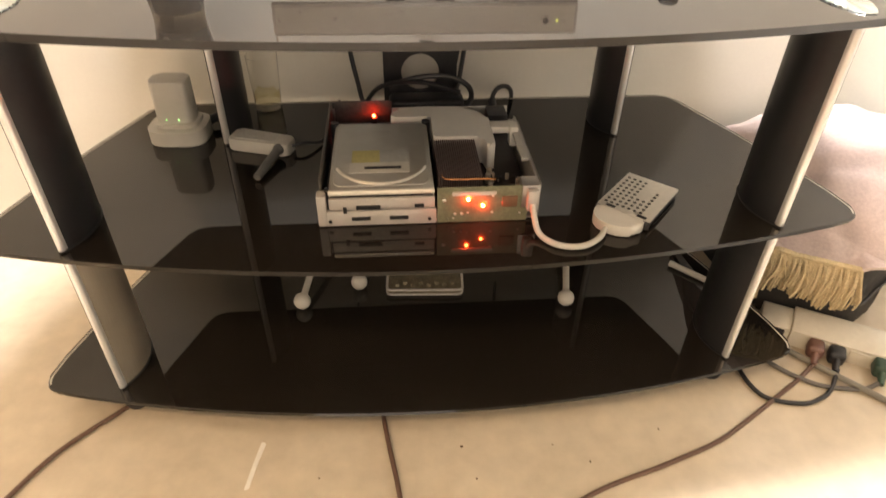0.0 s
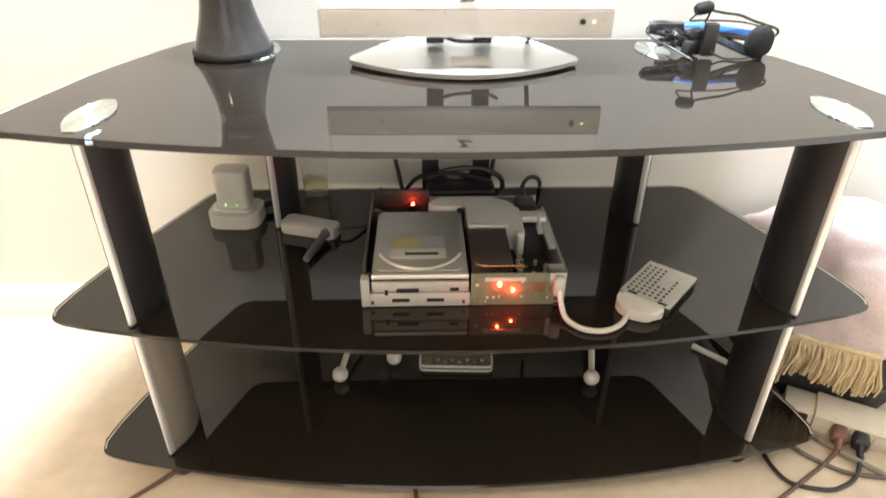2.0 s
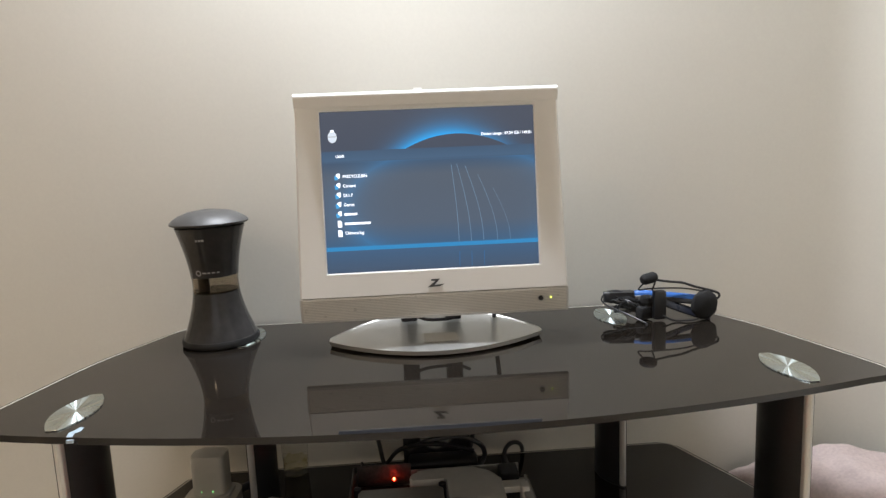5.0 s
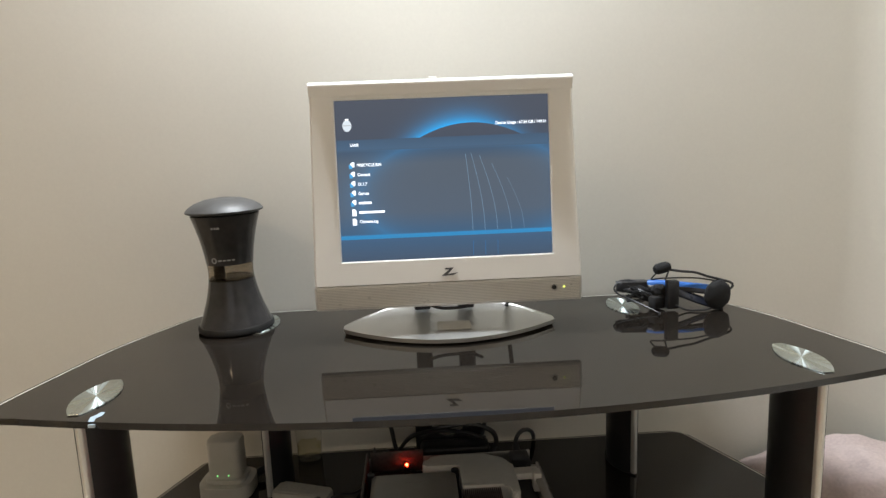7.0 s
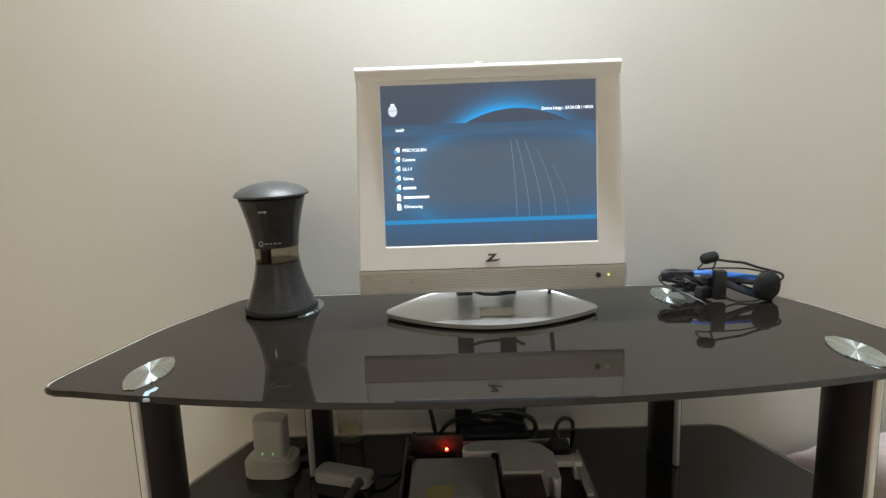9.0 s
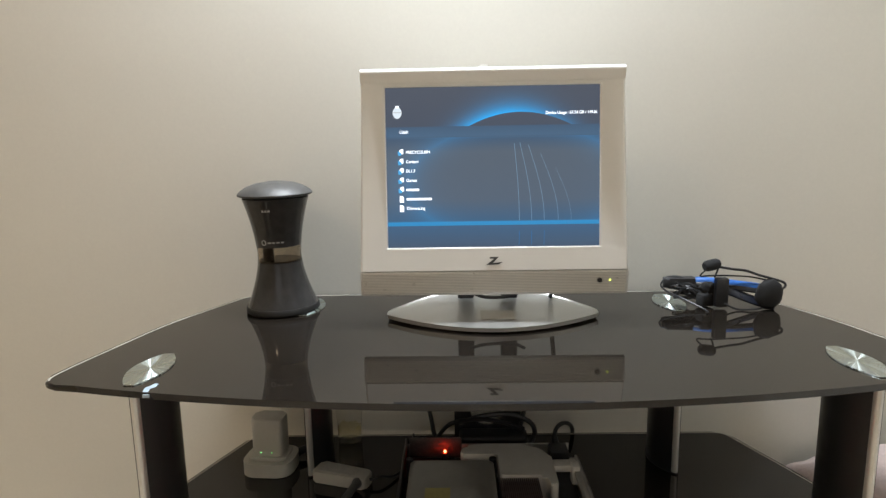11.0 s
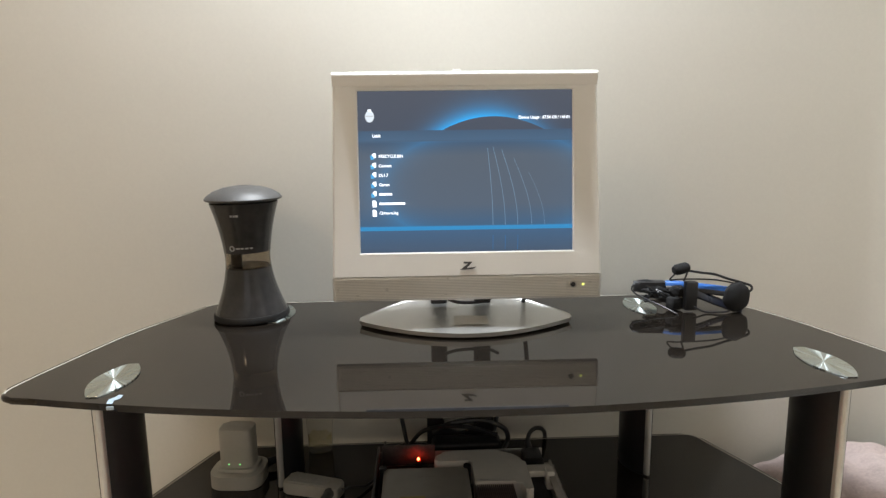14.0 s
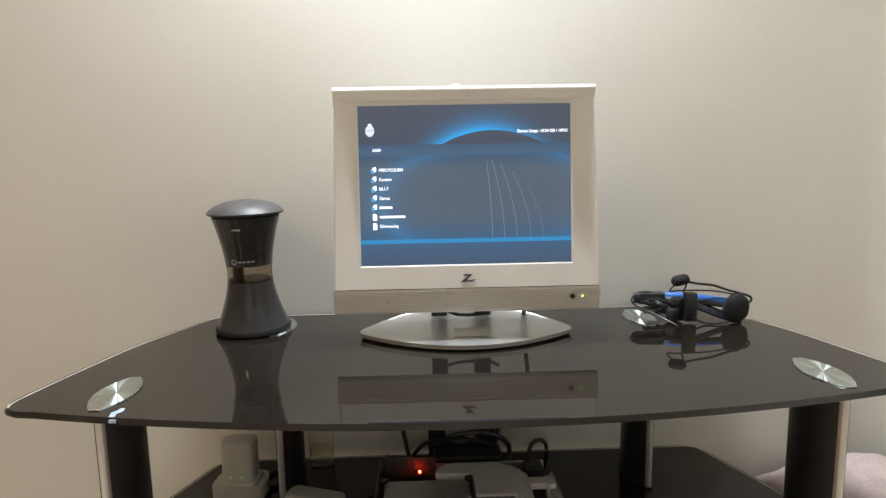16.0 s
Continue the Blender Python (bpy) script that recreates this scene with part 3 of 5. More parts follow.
part("sticker", slab(rounded([(-0.025, -0.017, 0.002), (0.025, -0.017, 0.002), (0.025, 0.017, 0.002), (-0.025, 0.017, 0.002)], 2), 0.0003, 0.0007, m=pose(0.006, -0.043 + 0.33 * 0.170, dish(0, 0.33) + 0.0006, tilt)), material("sticker", (0.50, 0.49, 0.45), 0.6), foot, "plain pale sticker")
for x in (-0.040, 0.030):
    part("neck_post", box(x - 0.013, x + 0.013, 0.085, 0.115, 0.008, 0.16, 0.005), black_plastic, tv, "dark neck post")
part("neck_bridge", box(-0.026, 0.016, 0.09, 0.112, 0.105, 0.15, 0.004), black_plastic, tv)
part("tv_cord", tube([(0.10, 0.06, 0.10), (0.098, 0.075, 0.05), (0.095, 0.10, 0.012), (0.09, 0.15, 0.006), (0.085, 0.192, -0.01), (0.075, 0.193, -0.10), (0.05, 0.18, -0.22)], 0.0035), black_plastic, tv)
part("loose_cord", tube([(-0.035, 0.03, 0.045), (-0.01, 0.025, 0.037), (0.03, 0.03, 0.038), (0.05, 0.045, 0.05)], 0.0025), black_plastic, tv)


# ---- things on the top shelf ----
smoke = material("smoked_plastic", (0.036, 0.0345, 0.0345), 0.12, vary=0.2, scale=20, spec=0.36)
lid_grey = material("lid_grey", (0.080, 0.078, 0.076), 0.48, 0.25, vary=0.15, scale=30)
tank_clear = clear("tank_band", (0.62, 0.57, 0.50), 0.08, 1.0, 1.08)
hole_black = material("hole_black", (0.01, 0.01, 0.01), 0.6)
pale_ink = material("pale_ink", (0.36, 0.36, 0.37), 0.5)
purifier = thing("air_purifier", (-0.338, 0.115, T), "hourglass-shaped dark smoked air purifier with a domed grey lid", "air purifier", rz=12)
purifier.matrix_world = pose(-0.338, 0.115, T + 0.0004, 0, -0.8, 12)


def waist(z):
    """Radius of the hourglass body at the height z."""
    k = (z - 0.095) / (0.088 if z > 0.095 else 0.083)
    return 0.0345 + (0.0165 if z > 0.095 else 0.0215) * abs(k) ** 1.7


part("base", lathe([(0, 0.0005), (0.055, 0.0005), (0.0585, 0.003), (0.0588, 0.008), (0.0570, 0.012), (0, 0.012)]), hole_black, purifier, "black base ring")
part("tank", lathe([(0, 0.012)] + [(waist(z), z) for z in np.linspace(0.012, 0.083, 14)] + [(0, 0.083)]), smoke, purifier, "dark smoked water tank")
zs = [float(z) for z in np.linspace(0.0832, 0.108, 6)]
band = part("water_window", lathe([(waist(z), z) for z in zs] + [(waist(z) - 0.0016, z) for z in zs[::-1]] + [(waist(zs[0]), zs[0])]), tank_clear, purifier, "paler see-through band at the waist")
part("inner_tube", cyl((-0.017, -0.006, 0.083), (-0.017, -0.006, 0.108), 0.0085, n=20), material("pipe_brown", (0.060, 0.055, 0.050), 0.3, vary=0.2), band, "dark inner pipe")
part("waterline", lathe([(0, 0.0833), (waist(0.086) - 0.0022, 0.0833), (waist(0.0845) - 0.0022, 0.0852), (0.012, 0.0845), (0, 0.0862)], 40), material("murky_water", (0.045, 0.040, 0.034), 0.15, vary=0.3, scale=40), band, "murky dark water")
part("upper_body", lathe([(0, 0.1085)] + [(waist(z) + 0.0006, z) for z in np.linspace(0.1085, 0.1850, 14)] + [(0.049, 0.1870), (0, 0.1870)]), smoke, purifier, "glossy dark upper body")
part("lid", lathe([(0, 0.1875), (0.053, 0.1875), (0.0580, 0.1895), (0.0588, 0.1918), (0.055, 0.1965), (0.045, 0.2030), (0.030, 0.2082), (0.012, 0.2108), (0.009, 0.2100), (0, 0.2098)]), lid_grey, purifier, "domed grey lid")


def bar_on(r, ang, z, w, h, parent, mat, name="label_bar"):
    """A small raised bar on a round body of radius r, at the angle ang."""
    a = radians(ang)
    m = pose(r * math.cos(a), r * math.sin(a), z, 0, 0, ang + 90)
    b2 = box(-w / 2, w / 2, -0.0004, 0.0004, -h / 2, h / 2)
    bmesh.ops.transform(b2, matrix=m, verts=b2.verts)
    return part(name, b2, mat, parent)


for k, w in enumerate((0.006, 0.004, 0.005, 0.004)):
    bar_on(waist(0.118) + 0.0008, -109 + 10.5 * k, 0.117, w, 0.0020, purifier, pale_ink)
bm = bmesh.new()
a = radians(-124)
lathe([(0.0030, -0.0004), (0.0044, -0.0004), (0.0044, 0.0006), (0.0030, 0.0006), (0.0030, -0.0004)], 20, bm, pose((waist(0.117) + 0.0007) * math.cos(a), (waist(0.117) + 0.0007) * math.sin(a), 0.117, 90, 0, -34))
part("round_mark", bm, pale_ink, purifier)
for k, w in enumerate((0.003, 0.003, 0.004)):
    bar_on(waist(0.168) + 0.0010, -112 + 5.5 * k, 0.168, w, 0.0030, purifier, pale_ink, "control_mark")

headset = thing("headset", (0.36, 0.06, T), "black headset with a blue headband and boom microphone", "headset")
foam = material("black_foam", (0.012, 0.012, 0.013), 0.95, vary=0.5, scale=300, bump=0.0012)
blue_band = material("blue_band", (0.025, 0.13, 0.45), 0.45, vary=0.12, scale=60)
L = lambda x, y, z: (x - 0.36, y - 0.06, z)


def ellipsoid(p, sx, sy, sz, rx=0, ry=0, rz=0, n=20, wrinkle=0.0):
    b2 = bmesh.new()
    bmesh.ops.create_uvsphere(b2, u_segments=n, v_segments=n // 2 + 4, radius=1, matrix=Matrix())
    for v in b2.verts:
        if wrinkle:
            v.co *= 1 + wrinkle * noise.noise(v.co * 2.3 + Vector(p) * 50)
        v.co = Vector((v.co.x * sx, v.co.y * sy, v.co.z * sz))
    bmesh.ops.transform(b2, matrix=pose(*p, rx, ry, rz), verts=b2.verts)
    return b2


part("ear_pad", ellipsoid(L(0.436, 0.078, 0.0245), 0.0245, 0.010, 0.0238, 0, 0, 15, wrinkle=0.10), foam, headset, "round black foam ear pad")
part("ear_shell", ellipsoid(L(0.441, 0.089, 0.026), 0.020, 0.010, 0.021, 0, 0, 15), black_plastic, headset)
part("ear_pad", ellipsoid(L(0.310, 0.128, 0.034), 0.022, 0.014, 0.0105, 0, 4, -8, wrinkle=0.14), foam, headset, "black foam ear pad lying flat")
part("ear_shell", slab(rounded([(-0.028, -0.011, 0.008), (0.028, -0.011, 0.008), (0.028, 0.011, 0.008), (-0.028, 0.011, 0.008)], 4), 0.026, 0.043, 0.005, m=pose(*L(0.314, 0.124, 0.0), 0, 0, -6)), black_plastic, headset)
part("headband", tube([L(0.335, 0.116, 0.040), L(0.350, 0.110, 0.0405), L(0.375, 0.102, 0.039), L(0.405, 0.095, 0.036), L(0.430, 0.090, 0.033)], 0.0060, 12, flat=0.75), blue_band, headset, "bright blue headband")
part("headband_lining", tube([L(0.335, 0.1125, 0.0350), L(0.350, 0.1065, 0.0355), L(0.375, 0.0985, 0.0340), L(0.405, 0.0915, 0.0310), L(0.430, 0.0865, 0.0280)], 0.0062, 12, flat=0.6), black_plastic, headset, "black padded lining")
part("slider", box(*sum(zip(L(0.355, 0.080, 0.003), L(0.375, 0.094, 0.050)), ()), 0.003), black_plastic, headset, "black upright band slider")
part("slider", slab(rounded([(-0.012, -0.009, 0.004), (0.012, -0.009, 0.004), (0.012, 0.009, 0.004), (-0.012, 0.009, 0.004)], 3), 0.002, 0.022, 0.003, m=pose(*L(0.345, 0.098, 0.0), 0, 0, 20)), foam, headset)
part("microphone", (lambda q: (bmesh.ops.transform(q, matrix=pose(*L(0.349, 0.090, 0.070), 0, 80, 10), verts=q.verts), q)[1])(lathe([(0, -0.0135), (0.006, -0.013), (0.0086, -0.009), (0.0090, 0.0), (0.0086, 0.009), (0.006, 0.013), (0, 0.0135)], 24)), foam, headset, "black foam microphone tip")
part("boom", tube([L(0.360, 0.090, 0.067), L(0.382, 0.090, 0.063), L(0.404, 0.090, 0.060), L(0.424, 0.088, 0.053), L(0.445, 0.087, 0.047), L(0.462, 0.086, 0.041), L(0.463, 0.085, 0.034), L(0.452, 0.085, 0.028)], 0.0020), black_plastic, headset)
part("boom_wire", tube([L(0.340, 0.090, 0.062), L(0.333, 0.092, 0.052), L(0.350, 0.092, 0.0525), L(0.380, 0.092, 0.052), L(0.410, 0.091, 0.050), L(0.440, 0.090, 0.044)], 0.0013), black_plastic, headset)
part("mic_yoke", tube([L(0.360, 0.090, 0.067), L(0.358, 0.090, 0.059), L(0.354, 0.089, 0.050)], 0.0015), black_plastic, headset)
rnd = random.Random(4)
for k in range(6):
    pts = [L(0.298 + 0.013 * j + rnd.uniform(-0.005, 0.005), 0.106 + 0.016 * rnd.random() - 0.003 * j, max(0.003, 0.030 - 0.004 * j) + 0.009 * rnd.random()) for j in range(6)]
    part("wound_cable", tube(pts, 0.0015, 6, None, 5), black_plastic, headset)
for k in range(5):
    pts = [L(0.300 + 0.011 * j + rnd.uniform(-0.004, 0.004), 0.112 + 0.012 * rnd.random() - 0.004 * j, 0.010 + 0.014 * rnd.random()) for j in range(6)]
    part("wound_cable", tube(pts, 0.0022, 6, None, 5), black_plastic, headset)
part("ear_strap", ellipsoid(L(0.330, 0.118, 0.022), 0.017, 0.009, 0.010, 0, 14, -20, wrinkle=0.25), foam, headset)
part("lower_band", tube([L(0.366, 0.094, 0.032), L(0.386, 0.091, 0.025), L(0.408, 0.087, 0.016), L(0.432, 0.083, 0.008), L(0.446, 0.081, 0.006)], 0.0085, 12, flat=0.45), material("navy_plastic", (0.016, 0.019, 0.030), 0.3, vary=0.2, scale=40), headset, "dark navy lower band")
for x, y, z, w, d, h in ((0.322, 0.120, 0.030, 0.030, 0.011, 0.010), (0.338, 0.112, 0.018, 0.022, 0.010, 0.009), (0.352, 0.104, 0.028, 0.016, 0.010, 0.012)):
    part("cable_wrap", ellipsoid(L(x, y, z), w, d, h, 0, 12, -15, wrinkle=0.35), foam, headset, "tight bundle of black cable")
part("loop_cable", tube([L(0.292, 0.124, 0.041), L(0.284, 0.122, 0.038), L(0.281, 0.119, 0.030), L(0.290, 0.112, 0.022), L(0.310, 0.098, 0.014), L(0.328, 0.078, 0.006), L(0.336, 0.064, 0.0022), L(0.330, 0.054, 0.0022)], 0.0014), black_plastic, headset)
part("loop_cable", tube([L(0.368, 0.080, 0.010), L(0.385, 0.074, 0.0024), L(0.403, 0.070, 0.0024), L(0.420, 0.072, 0.003), L(0.432, 0.076, 0.008)], 0.0016), black_plastic, headset)


# ---- things on the middle shelf ----
charger = thing("battery_charger", (-0.351, 0.040, MID), "off-white charging dock holding an upright battery block, two green lights", "charger", rz=-4)
part("dock", slab(rounded([(-0.040, -0.034, 0.027), (0.040, -0.034, 0.027), (0.040, 0.034, 0.027), (-0.040, 0.034, 0.027)], 12), 0.0008, 0.022, 0.0022, seg=2), white_plastic, charger, "rounded off-white dock base")
part("collar", slab(rounded([(-0.030, -0.021, 0.012), (0.030, -0.021, 0.012), (0.030, 0.025, 0.012), (-0.030, 0.025, 0.012)], 6), 0.0215, 0.028, 0.0025, seg=2), white_plastic, charger)
part("battery_block", slab(rounded([(-0.025, -0.016, 0.009), (0.025, -0.016, 0.009), (0.025, 0.020, 0.009), (-0.025, 0.020, 0.009)], 6), 0.0275, 0.088, 0.0035, seg=2), white_plastic, charger, "upright off-white battery block")
green = glow("charge_green", (0.25, 1.0, 0.25), 2.2)
for x in (-0.010, 0.007):
    part("charge_light", ball((x, -0.0163, 0.034), 0.0008, n=10), green, charger, "tiny lit green light")
part("cord", tube([(0.032, 0.03, 0.012), (0.050, 0.050, 0.018), (0.058, 0.075, 0.022), (0.050, 0.098, 0.012), (0.035, 0.108, 0.002), (0.028, 0.118, -0.03), (0.03, 0.125, -0.12)], 0.003), black_plastic, charger)
part("cord_plug", cyl((0.032, 0.028, 0.012), (0.055, 0.046, 0.016), 0.007, 0.005), black_plastic, charger)

adapter = thing("wireless_adapter", (-0.230, -0.004, MID), "off-white wireless adapter with a short grey antenna", "adapter", rz=-19)
part("body", slab(rounded([(-0.044, -0.017, 0.006), (0.044, -0.014, 0.006), (0.044, 0.015, 0.006), (-0.044, 0.018, 0.006)], 5), 0.0008, 0.0185, 0.003, seg=2), white_plastic, adapter, "slim off-white body")
part("top_plate", slab(rounded([(-0.038, -0.012, 0.004), (0.024, -0.010, 0.004), (0.024, 0.011, 0.004), (-0.038, 0.013, 0.004)], 4), 0.0184, 0.0194, 0.0004, seg=1), material("pale_grey_plastic", (0.50, 0.49, 0.45), 0.45, vary=0.15, scale=80), adapter, "worn grey inlay")
antenna_grey = material("antenna_grey", (0.13, 0.13, 0.125), 0.5, vary=0.1, scale=60)
part("antenna", cyl((0.032, -0.018, 0.012), (0.034, -0.082, 0.0068), 0.0062, 0.0050, 18), antenna_grey, adapter, "stubby grey antenna")
part("antenna_hinge", ball((0.032, -0.015, 0.012), 0.0078), antenna_grey, adapter)
part("cord", tube([(0.044, 0.002, 0.010), (0.058, 0.012, 0.012), (0.072, 0.032, 0.005), (0.076, 0.075, 0.0035), (0.062, 0.130, 0.0035), (0.045, 0.172, 0.003), (0.042, 0.190, -0.04), (0.042, 0.195, -0.12)], 0.0022), black_plastic, adapter)

# the opened game console
CX0, CX1, CY0, CY1 = -0.137, 0.121, -0.198, 0.045
console = thing("game_console", (0, 0, MID), "opened game console with bare disc drive and lit red lights", "game console")
steel = material("zinc_steel", (0.50, 0.49, 0.47), 0.36, 0.85, vary=0.10, scale=25)
drive_steel = material("drive_steel", (0.50, 0.49, 0.455), 0.42, 0.6, vary=0.07, scale=14)
grey_shell = material("grey_shell", (0.42, 0.40, 0.37), 0.45, vary=0.06, scale=30)
dark_board = material("dark_board", (0.030, 0.022, 0.020), 0.5, vary=0.4, scale=90)
green_board = material("green_board", (0.17, 0.175, 0.11), 0.45, vary=0.25, scale=70)
fin_metal = material("fin_metal", (0.17, 0.125, 0.115), 0.5, 0.4, vary=0.10, scale=60)
duct_white = material("duct_white", (0.74, 0.72, 0.67), 0.4, vary=0.05, scale=25)
copper = material("copper", (0.55, 0.25, 0.10), 0.3, 0.9)
red_led = glow("red_led", (1.0, 0.035, 0.01), 55.0)
orange_led = glow("orange_led", (1.0, 0.06, 0.014), 140.0)
G = 0.0012
part("tray", box(CX0, CX1, CY0 + 0.002, CY1, G, G + 0.003, 0.001), steel, console, "thin steel tray")
part("side_wall", box(CX0, CX0 + 0.0035, CY0 + 0.03, CY1, G + 0.003, 0.046, 0.001), material("smoke_side", (0.07, 0.065, 0.06), 0.35, vary=0.15), console, "smoke-grey side wall")
part("side_wall", box(CX1 - 0.003, CX1, CY0 + 0.015, -0.02, G + 0.003, 0.050, 0.001), steel, console, "steel side wall")
part("side_rail", box(CX1 - 0.012, CX1 - 0.003, CY0 + 0.06, -0.03, 0.046, 0.051, 0.001), grey_shell, console, "pale plastic rail")
part("rear_wall", box(CX0, CX1, CY1 - 0.003, CY1, G + 0.003, 0.036, 0.001), steel, console, "low perforated rear wall")
part("main_board", box(CX0 + 0.004, CX1 - 0.004, CY0 + 0.006, CY1 - 0.004, 0.010, 0.0118), dark_board, console, "dark main circuit board")
# disc drive
DX0, DX1, DY0, DY1, DZ = -0.124, -0.002, -0.194, -0.027, 0.0475
drive = part("disc_drive", box(DX0, DX1, DY0, DY1, 0.020, DZ, 0.003), drive_steel, console, "bare steel disc drive with a paper label")
part("drive_lid", slab(rounded([(DX0 + 0.006, DY0 + 0.006, 0.01), (DX1 - 0.006, DY0 + 0.006, 0.01), (DX1 - 0.006, DY1 - 0.005, 0.008), (DX0 + 0.006, DY1 - 0.005, 0.008)], 4), DZ, DZ + 0.0012, 0.0006, seg=1), drive_steel, drive)
cx = (DX0 + DX1) / 2
arcp = [(cx + 0.056 * math.cos(a), DY0 + 0.064 + 0.056 * math.sin(a), DZ + 0.0012) for a in np.linspace(radians(200), radians(340), 24)]
part("pressed_arc", tube(arcp, 0.0028, 8, steps=1, flat=0.5), material("pressed_edge", (0.68, 0.66, 0.60), 0.42, 0.6), drive, "curved pressed ridge")
part("label_yellow", box(cx - 0.036, cx - 0.002, DY0 + 0.058, DY0 + 0.088, DZ + 0.0012, DZ + 0.0016), material("label_yellow", (0.52, 0.47, 0.20), 0.6, vary=0.12, scale=90), drive, "yellow part of the label")
part("label_white", box(cx - 0.038, cx + 0.034, DY0 + 0.034, DY0 + 0.058, DZ + 0.0012, DZ + 0.0016), material("label_white", (0.56, 0.55, 0.50), 0.6), drive, "white part of the label")
part("label_grey", box(cx - 0.002, cx + 0.034, DY0 + 0.058, DY0 + 0.088, DZ + 0.0012, DZ + 0.0016), material("label_grey", (0.42, 0.42, 0.40), 0.6, vary=0.12, scale=120), drive, "printed grey part of the label")
part("label_bar", box(cx - 0.020, cx + 0.024, DY0 + 0.042, DY0 + 0.048, DZ + 0.0017, DZ + 0.0019), black_plastic, drive)
part("label_bar", box(cx - 0.012, cx + 0.012, DY1 - 0.03, DY1 - 0.028, DZ + 0.0013, DZ + 0.0015), grey_shell, drive)
part("drive_flap", box(DX0, DX1, DY0 - 0.0045, DY0 - 0.0005, 0.0418, 0.0480, 0.0012), material("flap_steel", (0.78, 0.76, 0.68), 0.34, 0.35, vary=0.05), drive, "bright steel front edge")
part("tray_slot", box(DX0 + 0.002, DX1 - 0.002, DY0 - 0.0025, DY0 + 0.001, 0.0385, 0.0415), hole_black, drive)
part("tray_front", box(DX0, DX1, DY0 - 0.006, DY0 - 0.001, 0.0235, 0.0380, 0.001), grey_shell, drive, "pale grey tray front")
for x, z, w, hh in ((DX0 + 0.018, 0.0225, 0.004, 0.008), (DX0 + 0.045, 0.0255, 0.028, 0.005), (DX1 - 0.018, 0.0265, 0.011, 0.004)):
    part("front_slot", box(x - w / 2, x + w / 2, DY0 - 0.0075, DY0 - 0.0055, z - hh / 2 + 0.001, z + hh / 2 + 0.001), hole_black, drive)
for x in (DX0 - 0.001, DX1 - 0.001):
    part("mount_post", cyl((x, DY1 - 0.002, 0.012), (x, DY1 - 0.002, DZ + 0.003), 0.0062, 0.0055, 14), black_plastic, drive, "black rubber mount")
part("mount_post", cyl((DX0 - 0.001, DY0 + 0.006, 0.012), (DX0 - 0.001, DY0 + 0.006, DZ - 0.002), 0.005, 0.0045, 14), black_plastic, drive)
# front shell under the drive
fs = part("front_shell", box(CX0, 0.0, CY0 - 0.002, CY0 + 0.004, G, 0.0215, 0.001), grey_shell, console, "pale grey lower front")
for x in (-0.088, -0.044):
    part("usb_slot", box(x - 0.011, x + 0.011, CY0 - 0.0032, CY0 - 0.0012, 0.009, 0.0135), hole_black, fs)
for x in (-0.124, -0.008):
    part("screw", cyl((x, CY0 - 0.003, 0.008), (x, CY0 - 0.001, 0.008), 0.0022, n=12), hole_black, fs)
part("corner_post", box(CX0 - 0.001, CX0 + 0.010, CY0 - 0.003, CY0 + 0.012, G, 0.043, 0.002), grey_shell, console)
# green front board with its lights
fb = part("front_board", box(0.001, 0.108, CY0 - 0.001, CY0 + 0.001, G, 0.049), green_board, console, "green front circuit board with solder points")
part("board_bar", slab(rounded([(0.018, 0.0385, 0.002), (0.070, 0.0385, 0.002), (0.070, 0.0435, 0.002), (0.018, 0.0435, 0.002)], 3), 0.0, 0.0016, m=Matrix(((1, 0, 0, 0), (0, 0, -1, CY0 - 0.001), (0, 1, 0, 0), (0, 0, 0, 1)))), white_plastic, fb, "pale rounded connector strip")
part("board_chip", box(0.077, 0.095, CY0 - 0.003, CY0 - 0.001, 0.022, 0.036, 0.0004), material("chip_brown", (0.18, 0.09, 0.05), 0.5, vary=0.2), fb, "square brown module")
solder = material("solder", (0.7, 0.68, 0.62), 0.3, 0.8)
for x, z, r in ((0.009, 0.032, 0.0026), (0.022, 0.013, 0.0020), (0.030, 0.013, 0.0020), (0.037, 0.014, 0.0015), (0.020, 0.007, 0.0013), (0.066, 0.037, 0.0016), (0.066, 0.014, 0.0018), (0.099, 0.012, 0.0016), (0.013, 0.006, 0.0012)):
    part("solder_point", ball((x, CY0 - 0.0014, z), r, 1, 0.5, 1, n=10), solder, fb)
for x, z, r in ((0.037, 0.0335, 0.0021), (0.0545, 0.0245, 0.0019)):
    part("indicator_light", ball((x, CY0 - 0.0025, z), r, n=12), orange_led, fb, "small lit orange-red light")
part("gold_edge", box(0.012, 0.084, CY0 + 0.0015, CY0 + 0.004, 0.0455, 0.0468), copper, fb)
# heat sink
HX0, HX1, HY0, HY1 = 0.004, 0.057, -0.174, -0.082
hs = part("heat_sink", box(HX0, HX1, HY0, HY1, 0.012, 0.020), fin_metal, console, "finned metal heat sink")
fin = mesh_of("fin", box(-0.0007, 0.0007, HY0, HY1, 0.020, 0.049), fin_metal)
for k in range(20):
    f = new("fin", fin)
    f.location = (HX0 + 0.001 + k * (HX1 - HX0 - 0.002) / 19, 0, 0)
    f.parent = hs
part("heat_pipe", tube([(HX0 + 0.004, HY0 + 0.004, 0.0480), (HX0 + 0.012, HY0 - 0.006, 0.049), (HX1 + 0.004, HY0 - 0.007, 0.049), (HX1 + 0.014, HY0 - 0.006, 0.0470)], 0.0013, 8), copper, hs, "copper heat pipe")
